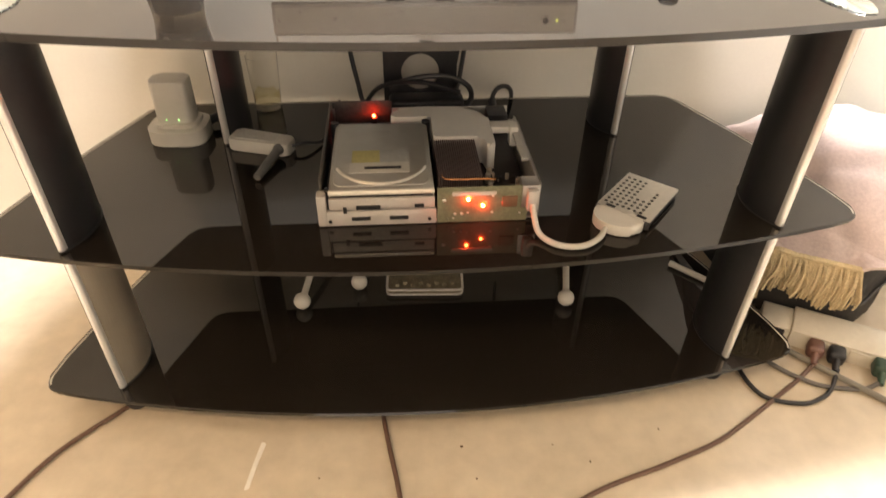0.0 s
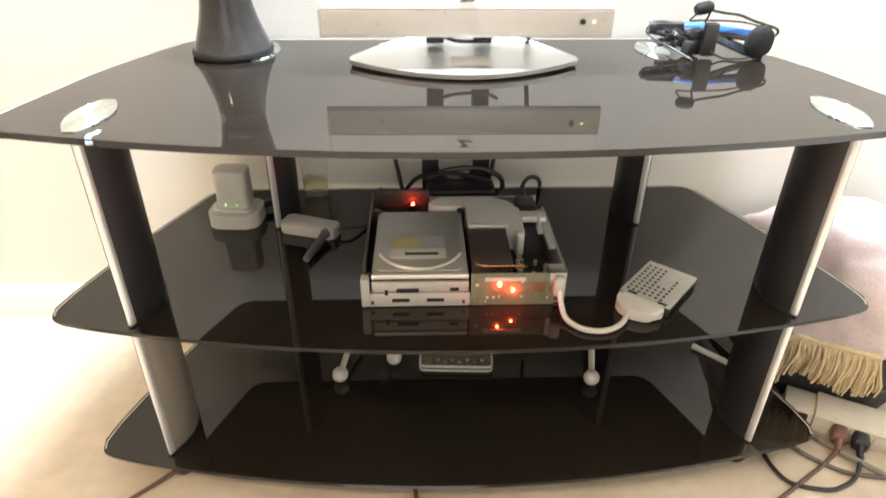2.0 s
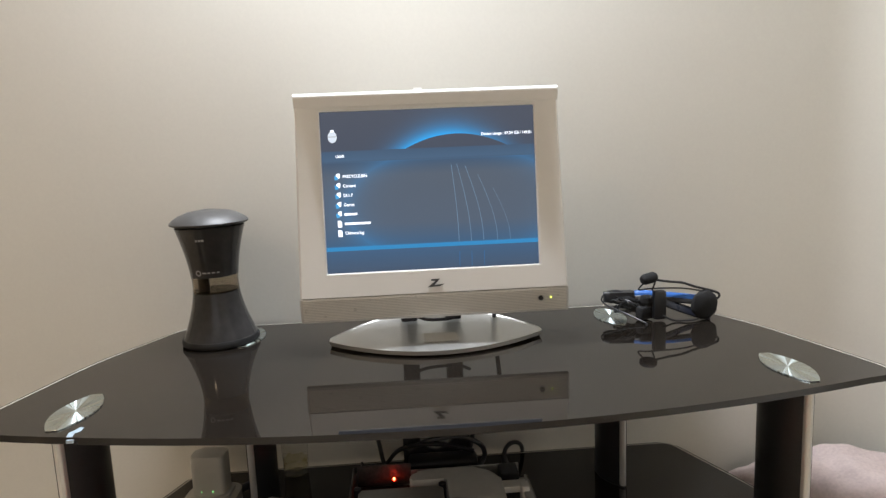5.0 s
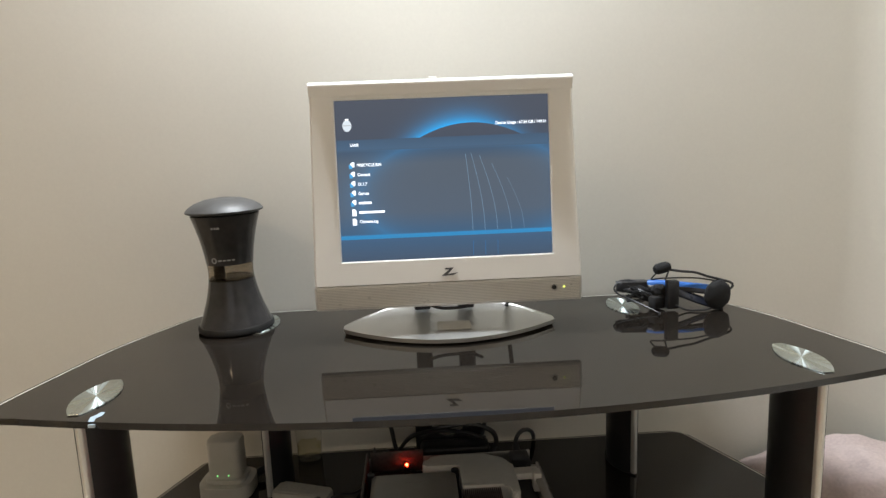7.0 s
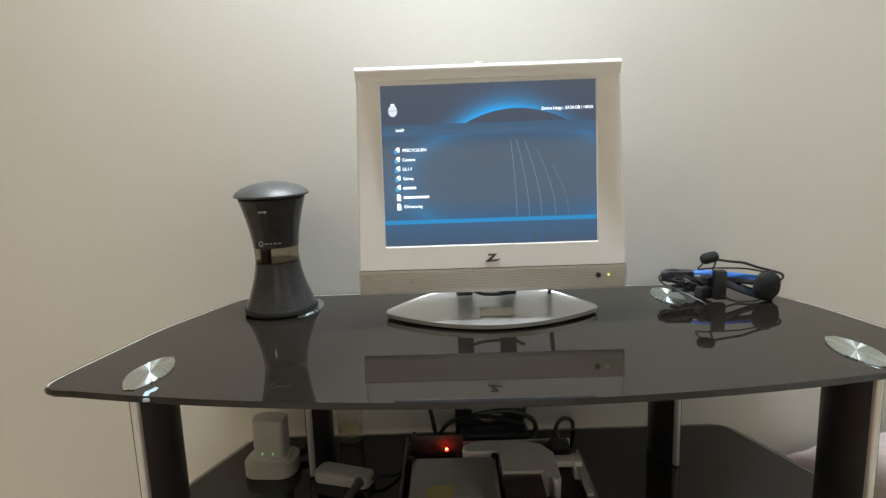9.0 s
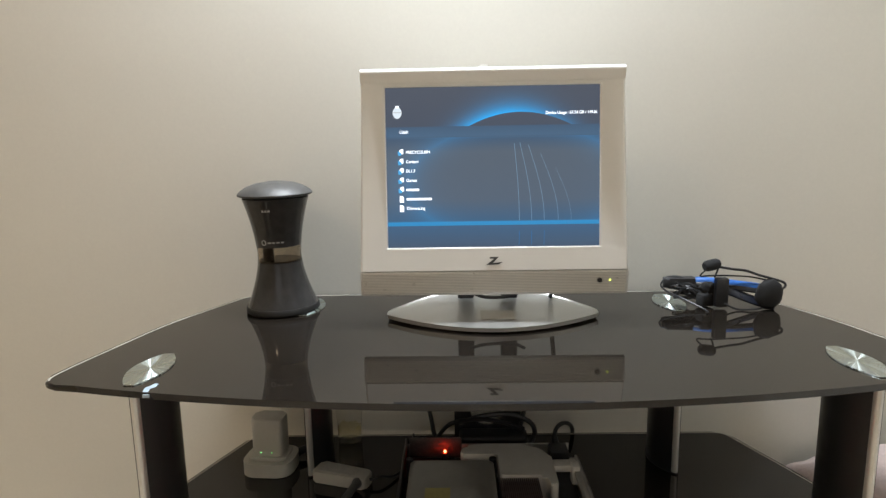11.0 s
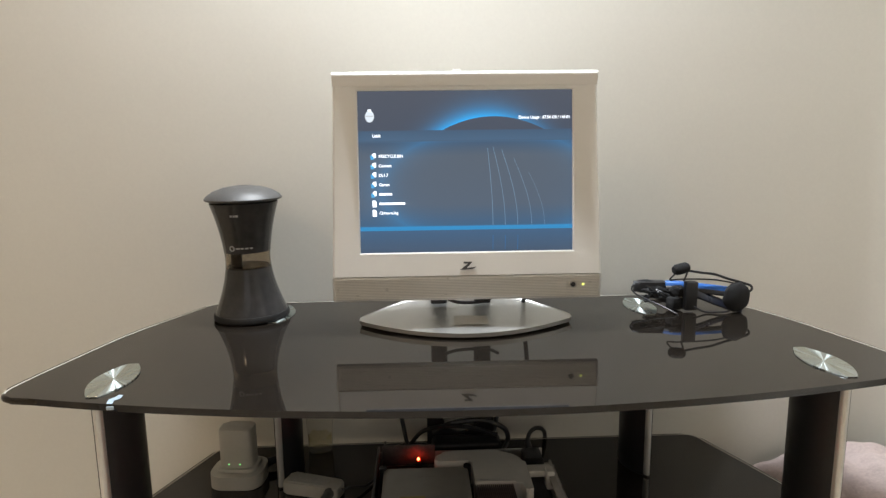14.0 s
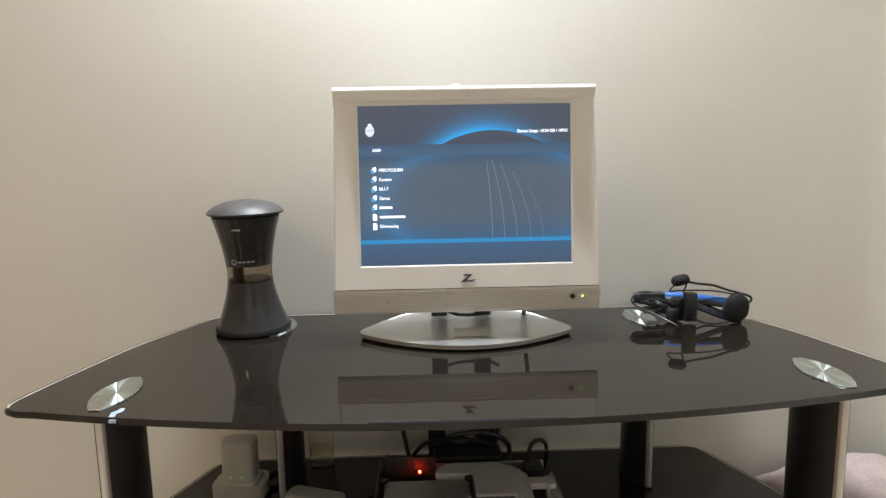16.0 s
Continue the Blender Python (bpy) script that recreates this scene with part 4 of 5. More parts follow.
# fan duct
bm = slab(rounded([(-0.050, -0.020, 0.006), (0.0045, -0.020, 0.003), (0.0045, -0.079, 0.004), (0.068, -0.080, 0.008), (0.072, -0.105, 0.004), (0.082, -0.105, 0.006), (0.084, 0.010, 0.05), (-0.050, 0.012, 0.05)], 8), 0.016, 0.052, 0.006, seg=3)
duct = part("fan_duct", bm, duct_white, console, "white plastic fan duct")
part("duct_arm", box(0.082, 0.116, -0.060, -0.040, 0.044, 0.054, 0.002), duct_white, duct)
part("duct_post", box(0.106, 0.117, -0.070, -0.052, 0.030, 0.058, 0.002), duct_white, duct)
# board details on the open side
rnd = random.Random(9)
tan_part = material("component_pale", (0.55, 0.50, 0.42), 0.4, 0.2, vary=0.1)
for k in range(26):
    x, y = rnd.uniform(0.070, 0.112), rnd.uniform(-0.185, -0.110)
    w, d, hh = rnd.uniform(0.0015, 0.005), rnd.uniform(0.0015, 0.005), rnd.uniform(0.002, 0.010)
    part("board_component", box(x - w, x + w, y - d, y + d, 0.0118, 0.0118 + hh, 0.0004), rnd.choice([black_plastic, tan_part, black_plastic, dark_board]), console)
for k in range(6):
    part("capacitor", cyl((0.070 + 0.003 * (k % 2), -0.178 + 0.012 * k, 0.0118), (0.070 + 0.003 * (k % 2), -0.178 + 0.012 * k, 0.025), 0.0034, n=14), rnd.choice([tan_part, steel]), console)
for k, (x, y) in enumerate(((0.086, -0.176), (0.098, -0.168), (0.104, -0.150), (0.090, -0.146), (0.108, -0.132), (0.096, -0.122), (0.084, -0.126), (0.108, -0.178))):
    part("pale_capacitor", cyl((x, y, 0.0118), (x, y, 0.0155 + 0.002 * (k % 3)), 0.0026, n=12), tan_part, console)
part("smoke_panel", box(CX1 + 0.0004, CX1 + 0.003, CY0 + 0.006, -0.015, G, 0.047, 0.0008), material("smoke_panel", (0.20, 0.19, 0.175), 0.3, vary=0.1), console, "smoke-grey outer side panel")
rear = part("rear_board", box(-0.128, -0.060, -0.030, 0.036, 0.014, 0.016), dark_board, console)
for k in range(9):
    part("pin", cyl((-0.122 + 0.007 * k, -0.026, 0.016), (-0.122 + 0.007 * k, -0.026, 0.030), 0.0016, n=8), black_plastic, rear)
part("rear_light", ball((-0.074, 0.0270, 0.032), 0.0021, n=12), red_led, rear, "lit red light at the rear")
part("rear_light_base", box(-0.079, -0.069, 0.023, 0.031, 0.016, 0.0298, 0.001), dark_board, rear)
part("rear_screen", box(-0.130, -0.048, 0.0375, 0.0405, 0.016, 0.050, 0.001), material("rear_screen", (0.060, 0.050, 0.045), 0.6, vary=0.5, scale=45), rear, "low upright board behind the light")
part("power_socket", box(0.088, 0.117, 0.012, 0.046, 0.014, 0.036, 0.002), black_plastic, console)
part("data_socket", box(0.100, 0.121, CY0 - 0.003, CY0 + 0.02, 0.020, 0.050, 0.0015), steel, console, "steel data socket")

# bare laptop-size hard drive, with holes drilled through its steel cover
hdd = thing("hard_drive", (0.2535, -0.172, MID), "bare laptop-size hard drive in a perforated steel caddy", "hard drive", rz=-42)
part("drive_body", box(-0.033, 0.033, -0.044, 0.046, 0.0010, 0.0095, 0.0012), black_plastic, hdd, "black drive body")
cover = part("caddy_cover", slab(rounded([(-0.034, -0.045, 0.002), (0.034, -0.045, 0.002), (0.034, 0.047, 0.002), (-0.034, 0.047, 0.002)], 2), 0.0096, 0.0118, 0.0004, seg=1), material("caddy_steel", (0.60, 0.58, 0.53), 0.38, 0.6, vary=0.08, scale=40), hdd, "perforated pale steel cover")
hole_me = mesh_of("vent_hole", cyl((0, 0, 0.01175), (0, 0, 0.01215), 0.0021, n=12), hole_black)
for i in range(8):
    for j in range(9):
        x, y = -0.0275 + 0.0075 * i, -0.034 + 0.0085 * j
        if (i in (4, 5) and j > 3) or (i == 6 and j > 6) or (i == 7):
            continue
        ob = new("vent_hole", hole_me)
        ob.location, ob.parent = (x, y, 0), cover
for x in (-0.018, 0.022):
    part("clip_slot", box(x - 0.006, x + 0.006, -0.0435, -0.0385, 0.0117, 0.0123), hole_black, cover)
part("edge_rail", box(-0.0345, 0.0345, -0.049, -0.045, 0.002, 0.0112, 0.0006), black_plastic, hdd)

link = thing("drive_cable", (0, 0, MID), "white data cable joining the hard drive to the console", "cable")
m = pose(0.2535, -0.172, 0, 0, 0, -42)
part("wide_plug", slab(rounded([(-0.030, -0.050, 0.003), (0.030, -0.050, 0.003), (0.029, -0.069, 0.012), (0.008, -0.083, 0.012), (-0.014, -0.083, 0.012), (-0.029, -0.069, 0.012)], 5), 0.0015, 0.0150, 0.004, m=m, seg=3), white_plastic, link, "wide off-white drive plug")
end = m @ Vector((-0.004, -0.080, 0.0075))
part("cord", tube([(0.1115, CY0 - 0.012, 0.030), (0.1125, CY0 - 0.022, 0.018), (0.117, -0.237, 0.0065), (0.134, -0.256, 0.0048), (0.160, -0.260, 0.0048), (0.182, -0.249, 0.006), (end.x, end.y, end.z)], 0.0035, 12), white_plastic, link, "smooth white cord")
part("small_plug", box(0.1045, 0.1185, CY0 - 0.013, CY0 - 0.003, 0.020, 0.048, 0.003), grey_shell, link, "grey plug at the console")

tumbler = thing("glass_tumbler", (-0.240, 0.129, MID), "clear ribbed glass tumbler with a little yellow in its foot", "tumbler")


def ragged_film():
    """A thin uneven film inside the tumbler, higher in places."""
    b2 = bmesh.new()
    n = 40
    low = [b2.verts.new((0.0196 * math.cos(6.2832 * k / n), 0.0196 * math.sin(6.2832 * k / n), 0.0135)) for k in range(n)]
    high = []
    for k in range(n):
        h = 0.029 + 0.007 * noise.noise(Vector((3 * math.cos(6.2832 * k / n), 3 * math.sin(6.2832 * k / n), 1.7)))
        high.append(b2.verts.new((0.0203 * math.cos(6.2832 * k / n), 0.0203 * math.sin(6.2832 * k / n), h)))
    for k in range(n):
        b2.faces.new((low[k], low[(k + 1) % n], high[(k + 1) % n], high[k]))
    b2.normal_update()
    bmesh.ops.solidify(b2, geom=b2.faces[:], thickness=0.0006)
    return b2


glass = clear("clear_glass", (0.97, 0.97, 0.95), 0.0, 1.0, 1.25)
ob = part("glass_wall", lathe([(0.0, 0.0008), (0.019, 0.0008), (0.020, 0.004), (0.0235, 0.085), (0.0228, 0.085), (0.0193, 0.003), (0, 0.0025)], 40), glass, tumbler, "thin clear glass wall")
ob.visible_shadow = False
amber = clear("amber_liquid", (0.93, 0.87, 0.66), 0.2, 0.92, 1.1)
ob = part("yellow_contents", ragged_film(), amber, tumbler, "shallow yellow contents")
ob.visible_shadow = False

bundle = thing("power_brick", (0, 0, MID), "black power brick with its cables looped behind the console", "power brick")
part("brick", box(-0.052, 0.062, 0.075, 0.112, 0.0008, 0.032, 0.008, seg=3), black_plastic, bundle, "rounded black power brick")
for pts, r in (([(-0.05, 0.09, 0.046), (-0.02, 0.085, 0.062), (0.03, 0.085, 0.066), (0.065, 0.09, 0.050), (0.075, 0.10, 0.025), (0.06, 0.07, 0.016)], 0.0042),
               ([(-0.112, 0.128, 0.0046), (-0.105, 0.122, 0.0046), (-0.09, 0.112, 0.012), (-0.065, 0.09, 0.048), (-0.02, 0.08, 0.060), (0.02, 0.08, 0.054), (0.055, 0.085, 0.040)], 0.0036),
               ([(-0.115, 0.175, 0.16), (-0.112, 0.160, 0.10), (-0.100, 0.135, 0.04), (-0.085, 0.11, 0.008), (-0.03, 0.095, 0.006)], 0.0036),
               ([(0.075, 0.17, 0.17), (0.070, 0.15, 0.11), (0.058, 0.12, 0.05), (0.050, 0.10, 0.035)], 0.0036),
               ([(0.04, 0.17, 0.17), (0.055, 0.155, 0.125), (0.066, 0.145, 0.105)], 0.0030),
               ([(-0.118, 0.088, 0.0044), (-0.112, 0.086, 0.0044), (-0.102, 0.085, 0.0044), (-0.09, 0.085, 0.012), (-0.05, 0.078, 0.008)], 0.0034),
               ([(0.102, 0.050, 0.026), (0.103, 0.072, 0.032), (0.110, 0.094, 0.036), (0.122, 0.112, 0.036), (0.136, 0.128, 0.028), (0.146, 0.146, 0.010), (0.150, 0.166, -0.02), (0.150, 0.180, -0.12)], 0.0036)):
    part("cord", tube(pts, r), black_plastic, bundle)
part("dc_plug", cyl((0.102, 0.046, 0.026), (0.103, 0.072, 0.032), 0.0070, 0.0050, 16), black_plastic, bundle, "thick black plug at the console")

# ---- things on the bottom shelf ----
tray = thing("small_case", (-0.005, -0.024, BOT), "small rounded case with a clear lid and silver rim", "case", rz=-3)
beige = material("case_beige", (0.16, 0.135, 0.09), 0.4, vary=0.5, scale=90)
part("case_body", slab(rounded([(-0.059, -0.036, 0.008), (0.059, -0.036, 0.008), (0.059, 0.036, 0.008), (-0.059, 0.036, 0.008)], 5), 0.0008, 0.012, 0.002), beige, tray, "mottled beige case body")
rim = rounded([(-0.060, -0.037, 0.009), (0.060, -0.037, 0.009), (0.060, 0.037, 0.009), (-0.060, 0.037, 0.009)], 5)
part("rim", tube([(p[0], p[1], 0.0125) for p in rim] + [(rim[0][0], rim[0][1], 0.0125)], 0.0020, 8, steps=0), silver_paint, tray, "silver rim")
part("rim", tube([(p[0], p[1], 0.0030) for p in rim] + [(rim[0][0], rim[0][1], 0.0030)], 0.0016, 8, steps=0), silver_paint, tray)
for k in range(8):
    part("bead", ball((-0.044 + 0.0125 * k, -0.026 + 0.006 * (k % 2), 0.0125), 0.0040, n=10), beige, tray)
sticks = []
for k, (x, y, dx, dy) in enumerate(((-0.196, -0.076, 0.012, 0.055), (-0.110, -0.036, 0.008, 0.05), (0.2115, -0.094, 0.012, 0.060))):
    st = thing("ball_ended_stick", (x, y, BOT), "white plastic stick with a round ball end", "stick", "ball-ended sticks")
    sticks.append(st)
    part("ball", ball((0, 0, 0.0135), 0.0128, n=20), white_plastic, st)
    part("shaft", tube([(0, 0, 0.014), (dx, dy, 0.030), (dx * 2, dy * 2, 0.046), (dx * 3, dy * 3, 0.062)], 0.0050, 10, steps=2), white_plastic, st)
rod = thing("pale_rod", (0.434, -0.035, BOT), "pale grey rod lying on the bottom shelf", "rod", rz=-47)
part("rod_body", cyl((-0.034, 0, 0.0055), (0.034, 0, 0.0055), 0.0050, n=16), white_plastic, rod)
part("rod_tip", cyl((0.034, 0, 0.0055), (0.037, 0, 0.0055), 0.0050, 0.0035, n=16), white_plastic, rod)


def settle(ob, k):
    """Sets a thing back on its shelf at its true size, and keeps its cords off the wall."""
    x, y, z = ob.location
    turn = ob.matrix_world.to_euler()
    ob.matrix_world = Matrix.LocRotScale((-0.043 + (x + 0.043) * k, -0.85 + (y + 0.85) * k, z), turn, (k, k, k))
    back = ob.matrix_world.inverted()
    for child in ob.children_recursive:
        for v in child.data.vertices:
            w = ob.matrix_world @ (child.matrix_local @ v.co if child.parent == ob else v.co)
            if w.y > WALL - 0.005 and child.parent == ob:
                w.y = WALL - 0.005
                v.co = child.matrix_local.inverted() @ (back @ w)


for ob in (charger, adapter, console, hdd, link, tumbler, bundle):
    settle(ob, 1.047)
for ob in (tray, *sticks, rod):
    settle(ob, 1.031)

# ---- the corner beside the stand ----
cloth = material("pale_pink_cloth", (0.51, 0.41, 0.385), 0.9, vary=0.16, scale=14, bump=0.0012, fine=14)
fringe_yarn = material("cream_yarn", (0.55, 0.44, 0.27), 0.9, vary=0.22, scale=90)
dark_case = material("dark_fabric", (0.022, 0.020, 0.019), 0.8, vary=0.3, scale=60, bump=0.0006)
bag = thing("storage_case", (0, 0, 0), "dark fabric storage case under a folded blanket", "case")
part("case_shell", slab(rounded([(0.555, -0.045, 0.02), (0.665, -0.125, 0.03), (0.782, -0.055, 0.03), (0.782, 0.195, 0.02), (0.53, 0.195, 0.02)], 5), 0.0008, 0.150, 0.012, seg=3), dark_case, bag, "dark fabric case body")
part("case_zip", tube([(0.548, -0.045, 0.075), (0.600, -0.086, 0.075), (0.662, -0.130, 0.075), (0.720, -0.098, 0.075), (0.784, -0.056, 0.075)], 0.003, 6), black_plastic, bag)

blanket = thing("blanket", (0, 0, 0), "pale pink folded blanket with a long cream fringe", "blanket")
ROOT_A, ROOT_B = Vector((0.512, -0.080)), Vector((0.633, -0.143))  # the fringed edge
BACK_A, BACK_B = Vector((0.515, 0.205)), Vector((0.870, 0.060))
bm = bmesh.new()
NU, NV = 48, 72
gr = []
for i in range(NU + 1):
    u = i / NU
    row = []
    for j in range(NV + 1):
        v = j / NV
        p = (ROOT_A * (1 - u) + ROOT_B * u) * (1 - v) + (BACK_A * (1 - u) + BACK_B * u) * v
        p += Vector((0.055, -0.060)) * u * u * 4 * v * (1 - v)    # it bulges over the case
        rise = min(v / 0.45, 1)
        rise = rise * rise * (3 - 2 * rise)
        z = 0.160 + rise * (0.045 + 0.092 * math.sin(math.pi * min(max(u * 0.85, 0), 1)) ** 0.9) - 0.07 * max(0, v - 0.55)
        for edge in (0.17 - 0.05 * u, 0.30 + 0.06 * u):    # the folded layers
            z += 0.011 * min(max((v - edge) / 0.035, 0), 1) - 0.006 * math.exp(-((v - edge) / 0.03) ** 2)
        z += 0.020 * noise.noise(Vector((p.x * 11, p.y * 11, 0.3))) * min(1, v * 4) + 0.009 * noise.noise(Vector((p.x * 34, p.y * 24, 1.3)))
        z += 0.010 * max(0, math.sin(v * 9.0 + u * 2.5)) ** 2 * min(1, v * 3)
        if u < 0.08:
            z -= 0.05 * (1 - u / 0.08) ** 2
        row.append(bm.verts.new((p.x, min(p.y, WALL - 0.006), z)))
    gr.append(row)
for i in range(NU):
    for j in range(NV):
        bm.faces.new((gr[i][j], gr[i + 1][j], gr[i + 1][j + 1], gr[i][j + 1]))
bmesh.ops.recalc_face_normals(bm, faces=bm.faces)
ex = bmesh.ops.solidify(bm, geom=bm.faces, thickness=0.007)
part("cloth", bm, cloth, blanket, "soft pale pink folded cloth")
part("hem", tube([(ROOT_A.x, ROOT_A.y, 0.116), *[(ROOT_A.x + (ROOT_B.x - ROOT_A.x) * t, ROOT_A.y + (ROOT_B.y - ROOT_A.y) * t - 0.002, 0.159) for t in (0.1, 0.35, 0.65, 0.98)]], 0.0045, 8), fringe_yarn, blanket, "stitched cream hem")
rnd = random.Random(21)
bm = bmesh.new()
for k in range(270):
    t = min(max((k + rnd.random()) / 270, 0), 1)
    p = ROOT_A + (ROOT_B - ROOT_A) * t
    tuft = (math.floor(t * 34) + 0.5) / 34    # strands gather into tufts
    ln = 0.046 + 0.016 * rnd.random() + 0.014 * t + 0.010 * math.sin(tuft * 57)
    z0 = 0.158 - (0.035 * (1 - t / 0.1) if t < 0.1 else 0)
    pull = (tuft - t) * 0.11 + 0.010 * math.sin(tuft * 91)
    dx, dy = pull + rnd.uniform(-0.004, 0.004), -rnd.uniform(0.003, 0.016)
    tube([(p.x, p.y - 0.002, z0), (p.x + dx * 0.35, p.y + dy * 0.8, z0 - ln * 0.4), (p.x + dx * 0.9 + rnd.uniform(-0.002, 0.002), p.y + dy, z0 - ln * 0.75), (p.x + dx, p.y + dy * 0.8, z0 - ln)], rnd.uniform(0.0010, 0.0019), 5, bm, 2)
tagged(part("fringe", bm, fringe_yarn, blanket, "long tangled cream fringe"), kind="stuff")

strip_white = material("strip_white", (0.60, 0.56, 0.47), 0.4, vary=0.06, scale=25)
power = thing("power_strip", (0.565, -0.074, 0), "cream power strip on the floor with several plugs in it", "power strip", rz=-30)
prof = [(-0.050, 0.0008), (0.004, 0.0008), (0.004, 0.040), (-0.006, 0.043), (-0.034, 0.036), (-0.046, 0.028)]
long_way = Matrix(((0, 0, 1, 0), (1, 0, 0, 0), (0, 1, 0, 0), (0, 0, 0, 1)))
body = part("strip_body", slab(prof, 0.040, 0.235, 0.002, m=long_way), strip_white, power, "cream strip housing with a sloping top")
part("strip_end", slab([(y * 0.86, z * 0.86 + 0.0001) for y, z in prof], -0.006, 0.040, 0.002, m=long_way), strip_white, power, "lower cream end of the housing")
for x in (0.078, 0.108, 0.140, 0.170, 0.203):
    part("socket_plate", box(x - 0.0135, x + 0.0135, -0.0515, -0.0485, 0.004, 0.026, 0.001), strip_white, body)
part("rocker_switch", box(0.016, 0.032, -0.0455, -0.040, 0.008, 0.022, 0.002), black_plastic, power, "black rocker switch")
brown = material("brown_cable", (0.12, 0.065, 0.045), 0.5, vary=0.12, scale=80)
plug_brown = material("plug_brown", (0.16, 0.08, 0.06), 0.45, vary=0.1)
for x, mt, nm in ((0.078, plug_brown, "brown plug"), (0.108, black_plastic, "black plug"), (0.170, material("plug_green", (0.025, 0.055, 0.035), 0.45, vary=0.15), "dark green plug")):
    part("plug", box(x - 0.012, x + 0.012, -0.074, -0.046, 0.006, 0.029, 0.006, seg=3), mt, power, nm)
    part("plug_neck", cyl((x, -0.072, 0.017), (x, -0.092, 0.012), 0.0065, 0.0040, 14), mt, power)

def floor_cable(name, pts, r, mat, label):
    ob = thing(name, (pts[0][0], pts[0][1], 0), label, "cable", "floor cables")
    part("sheath", tube([(x - pts[0][0], y - pts[0][1], (z if z else r + 0.0008)) for x, y, z in pts], r, 10), mat, ob)
    return ob


floor_cable("floor_cable", [(0.595, -0.185, 0.012), (0.560, -0.209, 0), (0.513, -0.238, 0), (0.450, -0.276, 0), (0.384, -0.313, 0), (0.301, -0.343, 0), (0.183, -0.382, 0), (0.05, -0.46, 0), (-0.02, -0.60, 0)], 0.0033, brown, "brown power cable lying across the floor")
floor_cable("floor_cable", [(0.618, -0.205, 0.012), (0.592, -0.236, 0), (0.565, -0.252, 0), (0.535, -0.258, 0), (0.490, -0.245, 0), (0.474, -0.215, 0), (0.470, -0.16, 0), (0.45, -0.05, 0)], 0.0034, black_plastic, "black power cable curling on the floor under the stand")
floor_cable("floor_cable", [(0.665, -0.235, 0.012), (0.640, -0.238, 0.004), (0.590, -0.230, 0), (0.561, -0.214, 0), (0.528, -0.180, 0), (0.50, -0.12, 0), (0.46, 0.02, 0)], 0.0036, material("grey_cable", (0.11, 0.10, 0.09), 0.5), "grey cable running under the stand")
floor_cable("floor_cable", [(0.545, -0.128, 0), (0.571, -0.160, 0), (0.608, -0.209, 0.009), (0.662, -0.262, 0), (0.72, -0.33, 0), (0.76, -0.45, 0)], 0.0048, material("taupe_cable", (0.20, 0.185, 0.155), 0.4), "thick grey-brown cable running along the floor")
floor_cable("floor_cable", [(-0.62, -0.52, 0), (-0.575, -0.40, 0), (-0.544, -0.330, 0), (-0.507, -0.266, 0), (-0.442, -0.200, 0), (-0.36, -0.12, 0), (-0.25, 0.05, 0), (-0.2, 0.19, 0)], 0.0033, brown, "brown cable curving out from under the stand")
floor_cable("floor_cable", [(-0.10, 0.15, 0), (-0.088, -0.05, 0), (-0.078, -0.215, 0), (-0.070, -0.280, 0), (-0.056, -0.364, 0), (-0.045, -0.47, 0), (-0.04, -0.62, 0)], 0.0033, brown, "straight brown cable running out from under the stand")
crumb = material("crumb", (0.10, 0.06, 0.035), 0.9)
for k, (x, y, r) in enumerate(((0.03, -0.295, 0.0022), (0.045, -0.345, 0.0016), (0.20, -0.33, 0.0018), (0.31, -0.285, 0.0014), (0.155, -0.30, 0.0012), (-0.16, -0.33, 0.0013))):
    tagged(new("crumb", mesh_of("crumb", ellipsoid((0, 0, r * 0.6), r, r * 0.7, r * 0.6, rz=40 * k, n=8, wrinkle=0.3), crumb)), "small brown crumb on the floor", "crumb", "crumbs").location = (x, y, 0)

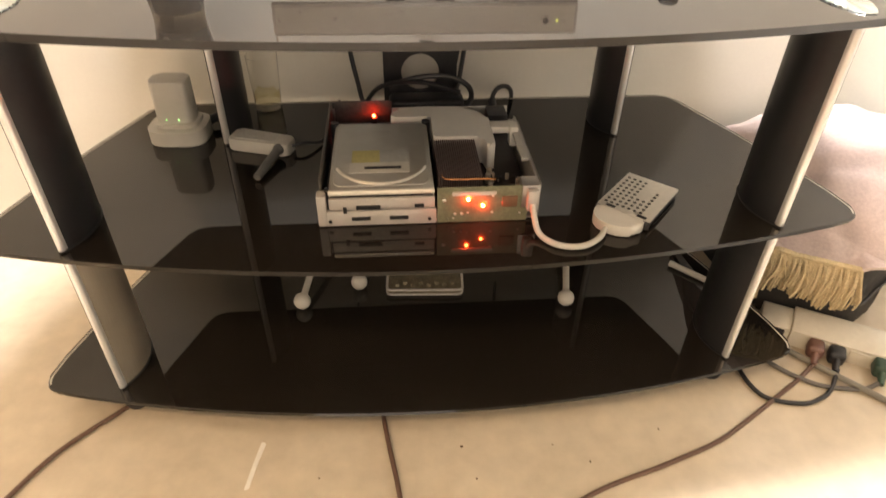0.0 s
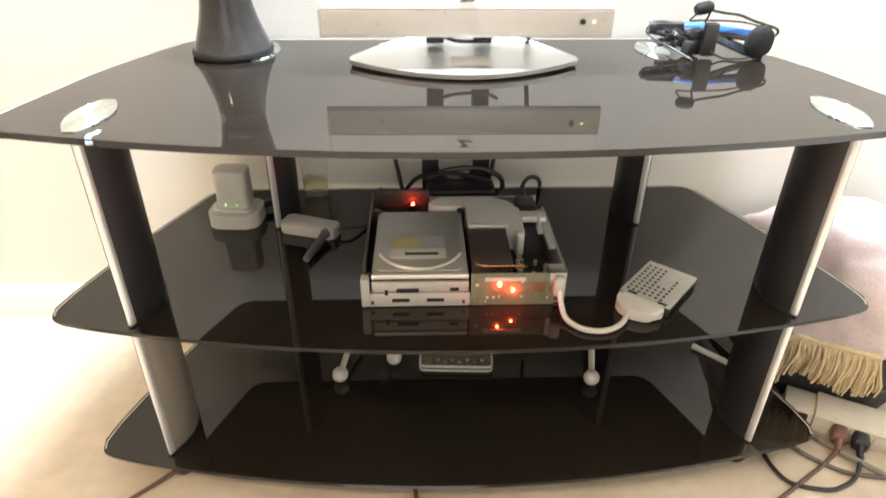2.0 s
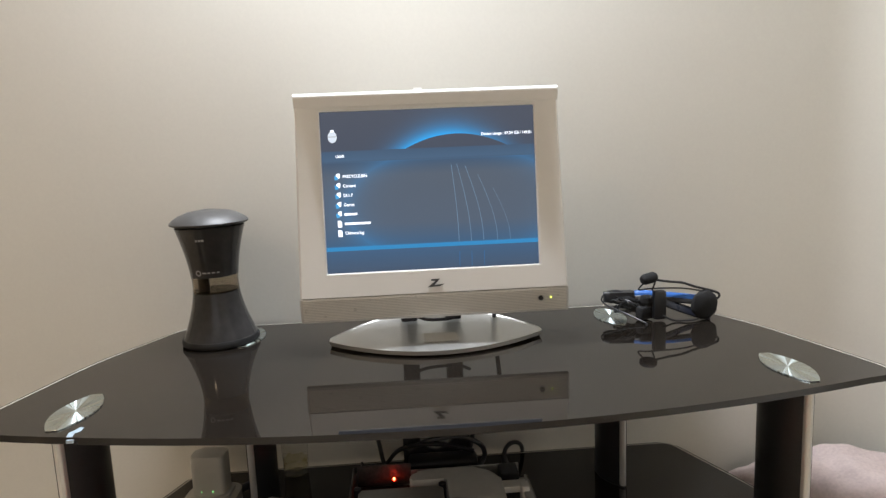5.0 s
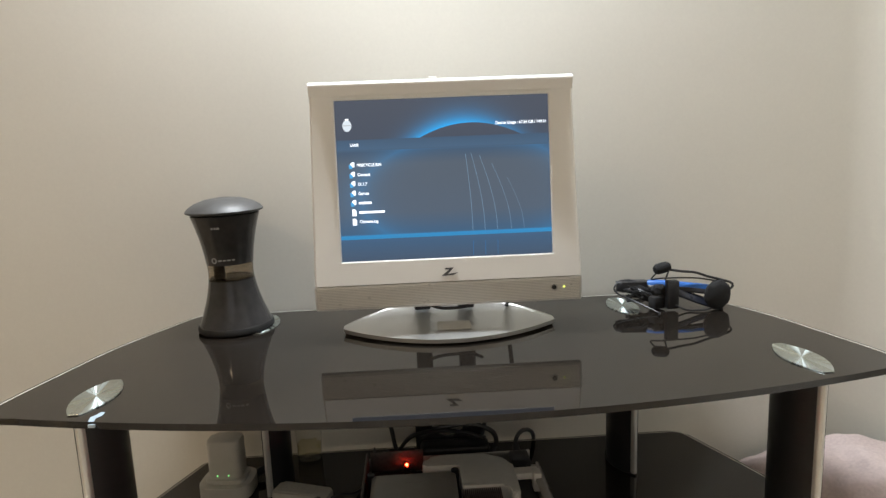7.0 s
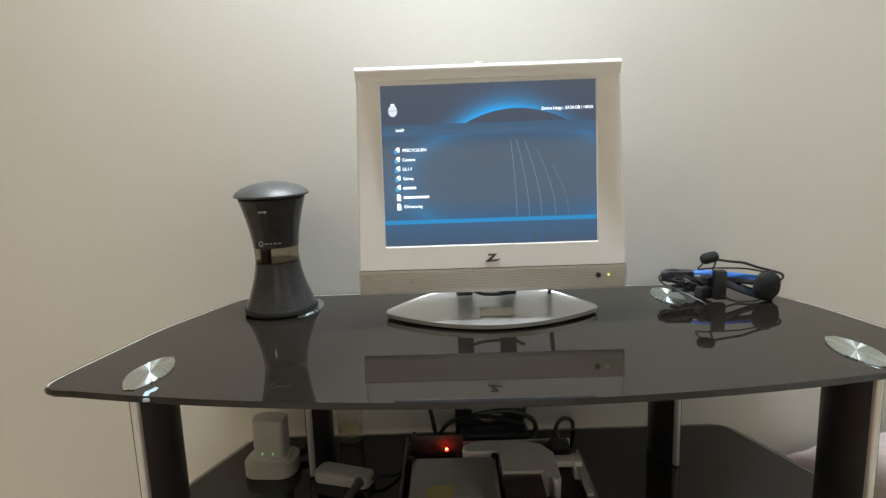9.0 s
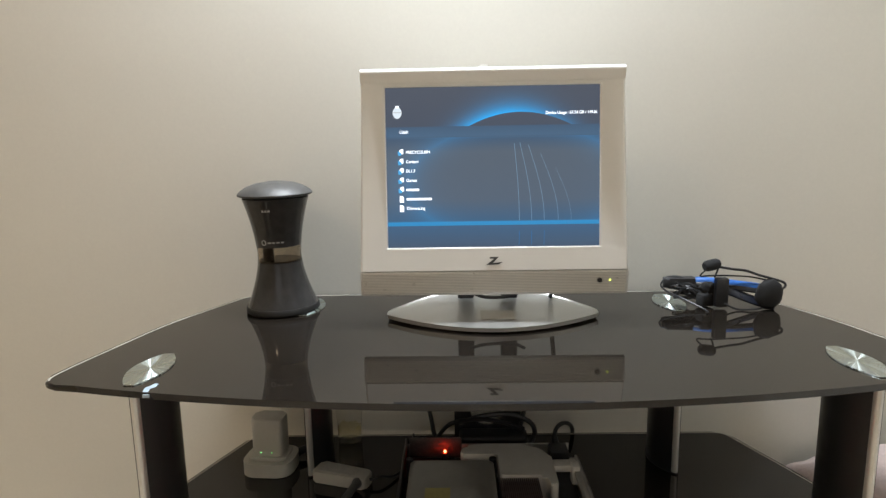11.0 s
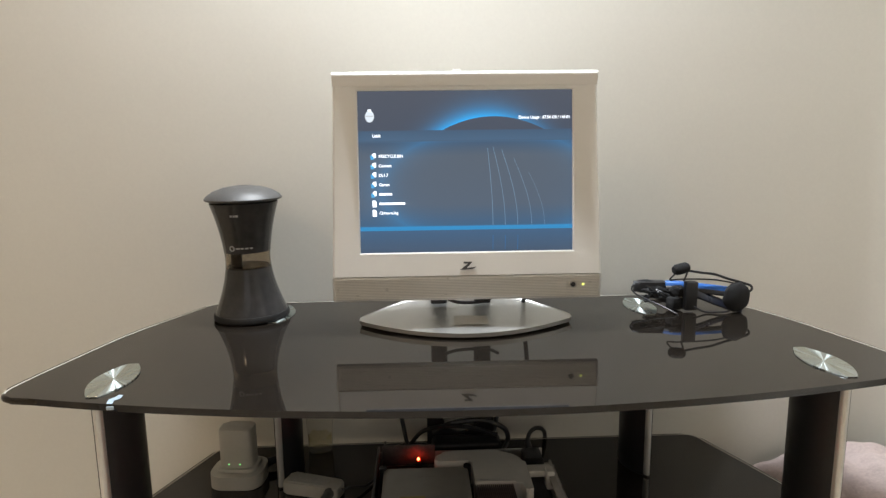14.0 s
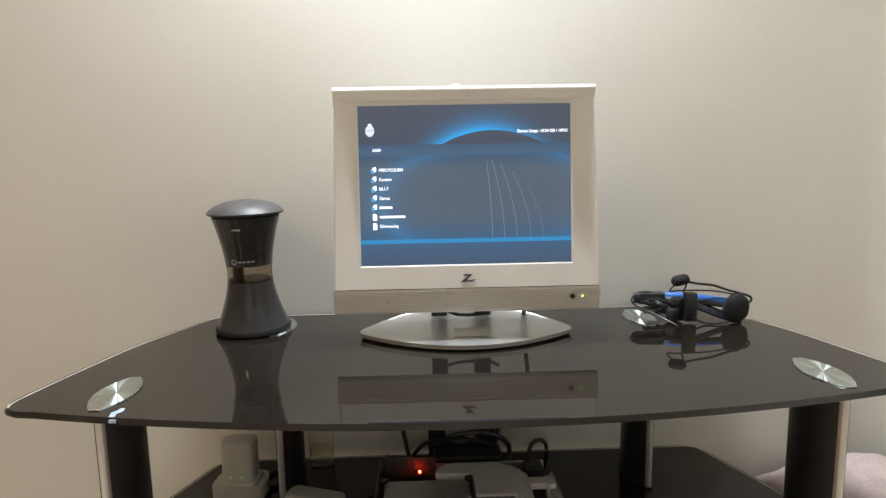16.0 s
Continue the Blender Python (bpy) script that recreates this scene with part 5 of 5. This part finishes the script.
# a thin flat white shape on the floor before the stand
scrap = slab(rounded([(-0.003, -0.036, 0.002), (0.003, -0.034, 0.002), (0.003, 0.0, 0.002), (0.005, 0.036, 0.003), (-0.002, 0.037, 0.002), (-0.003, 0.004, 0.002)], 3), 0.0006, 0.0012, m=pose(0, 0, 0, 0, 0, -9))
tagged(new("paper_scrap", mesh_of("paper_scrap", scrap, material("sliver_white", (0.80, 0.77, 0.70), 0.4, vary=0.1))), "thin white sliver on the floor", "scrap").location = (-0.246, -0.306, 0)

# ---- lamps above the view ----
lamp_white = material("lamp_white", (0.8, 0.8, 0.78), 0.4)
lamp = thing("ceiling_lamp", (-1.50, -1.55, CEIL), "square white ceiling lamp, lit", "ceiling lamp")
part("housing", box(-0.17, 0.17, -0.17, 0.17, -0.07, -0.001, 0.01), lamp_white, lamp)
part("diffuser", box(-0.15, 0.15, -0.15, 0.15, -0.078, -0.070, 0.003), glow("lamp_warm", (1.0, 0.86, 0.70), 6.0), lamp, "lit diffuser")
tube_lamp = thing("tube_lamp", (-0.06, WALL, 1.86), "slim white tube lamp on the wall, lit", "wall lamp")
part("housing", box(-0.25, 0.25, -0.155, -0.001, -0.005, 0.035, 0.006), lamp_white, tube_lamp)
part("tube", cyl((-0.23, -0.130, -0.022), (0.23, -0.130, -0.022), 0.012), glow("lamp_cool", (0.92, 0.97, 1.0), 8.0), tube_lamp, "lit tube")
for x in (-0.236, 0.236):
    part("end_cap", box(x - 0.008, x + 0.008, -0.147, -0.113, -0.036, -0.004, 0.002), lamp_white, tube_lamp)
# an unseen window, added in the opposite wall behind the fill
win = tagged(new("window_1"), "closed window with a white frame, unseen, added in the opposite wall", "window", "", "structure")
win.location = (-0.30, Y0, 1.35)
for nm, b in (("window_frame", (-0.65, -0.60, -0.1, -0.02, -0.6, 0.6)), ("window_frame", (0.60, 0.65, -0.1, -0.02, -0.6, 0.6)), ("window_frame", (-0.60, 0.60, -0.1, -0.02, 0.55, 0.6)), ("window_frame", (-0.60, 0.60, -0.1, -0.02, -0.6, -0.55)), ("window_frame", (-0.02, 0.02, -0.09, -0.03, -0.55, 0.55))):
    part(nm, box(*b, 0.004), lamp_white, win)
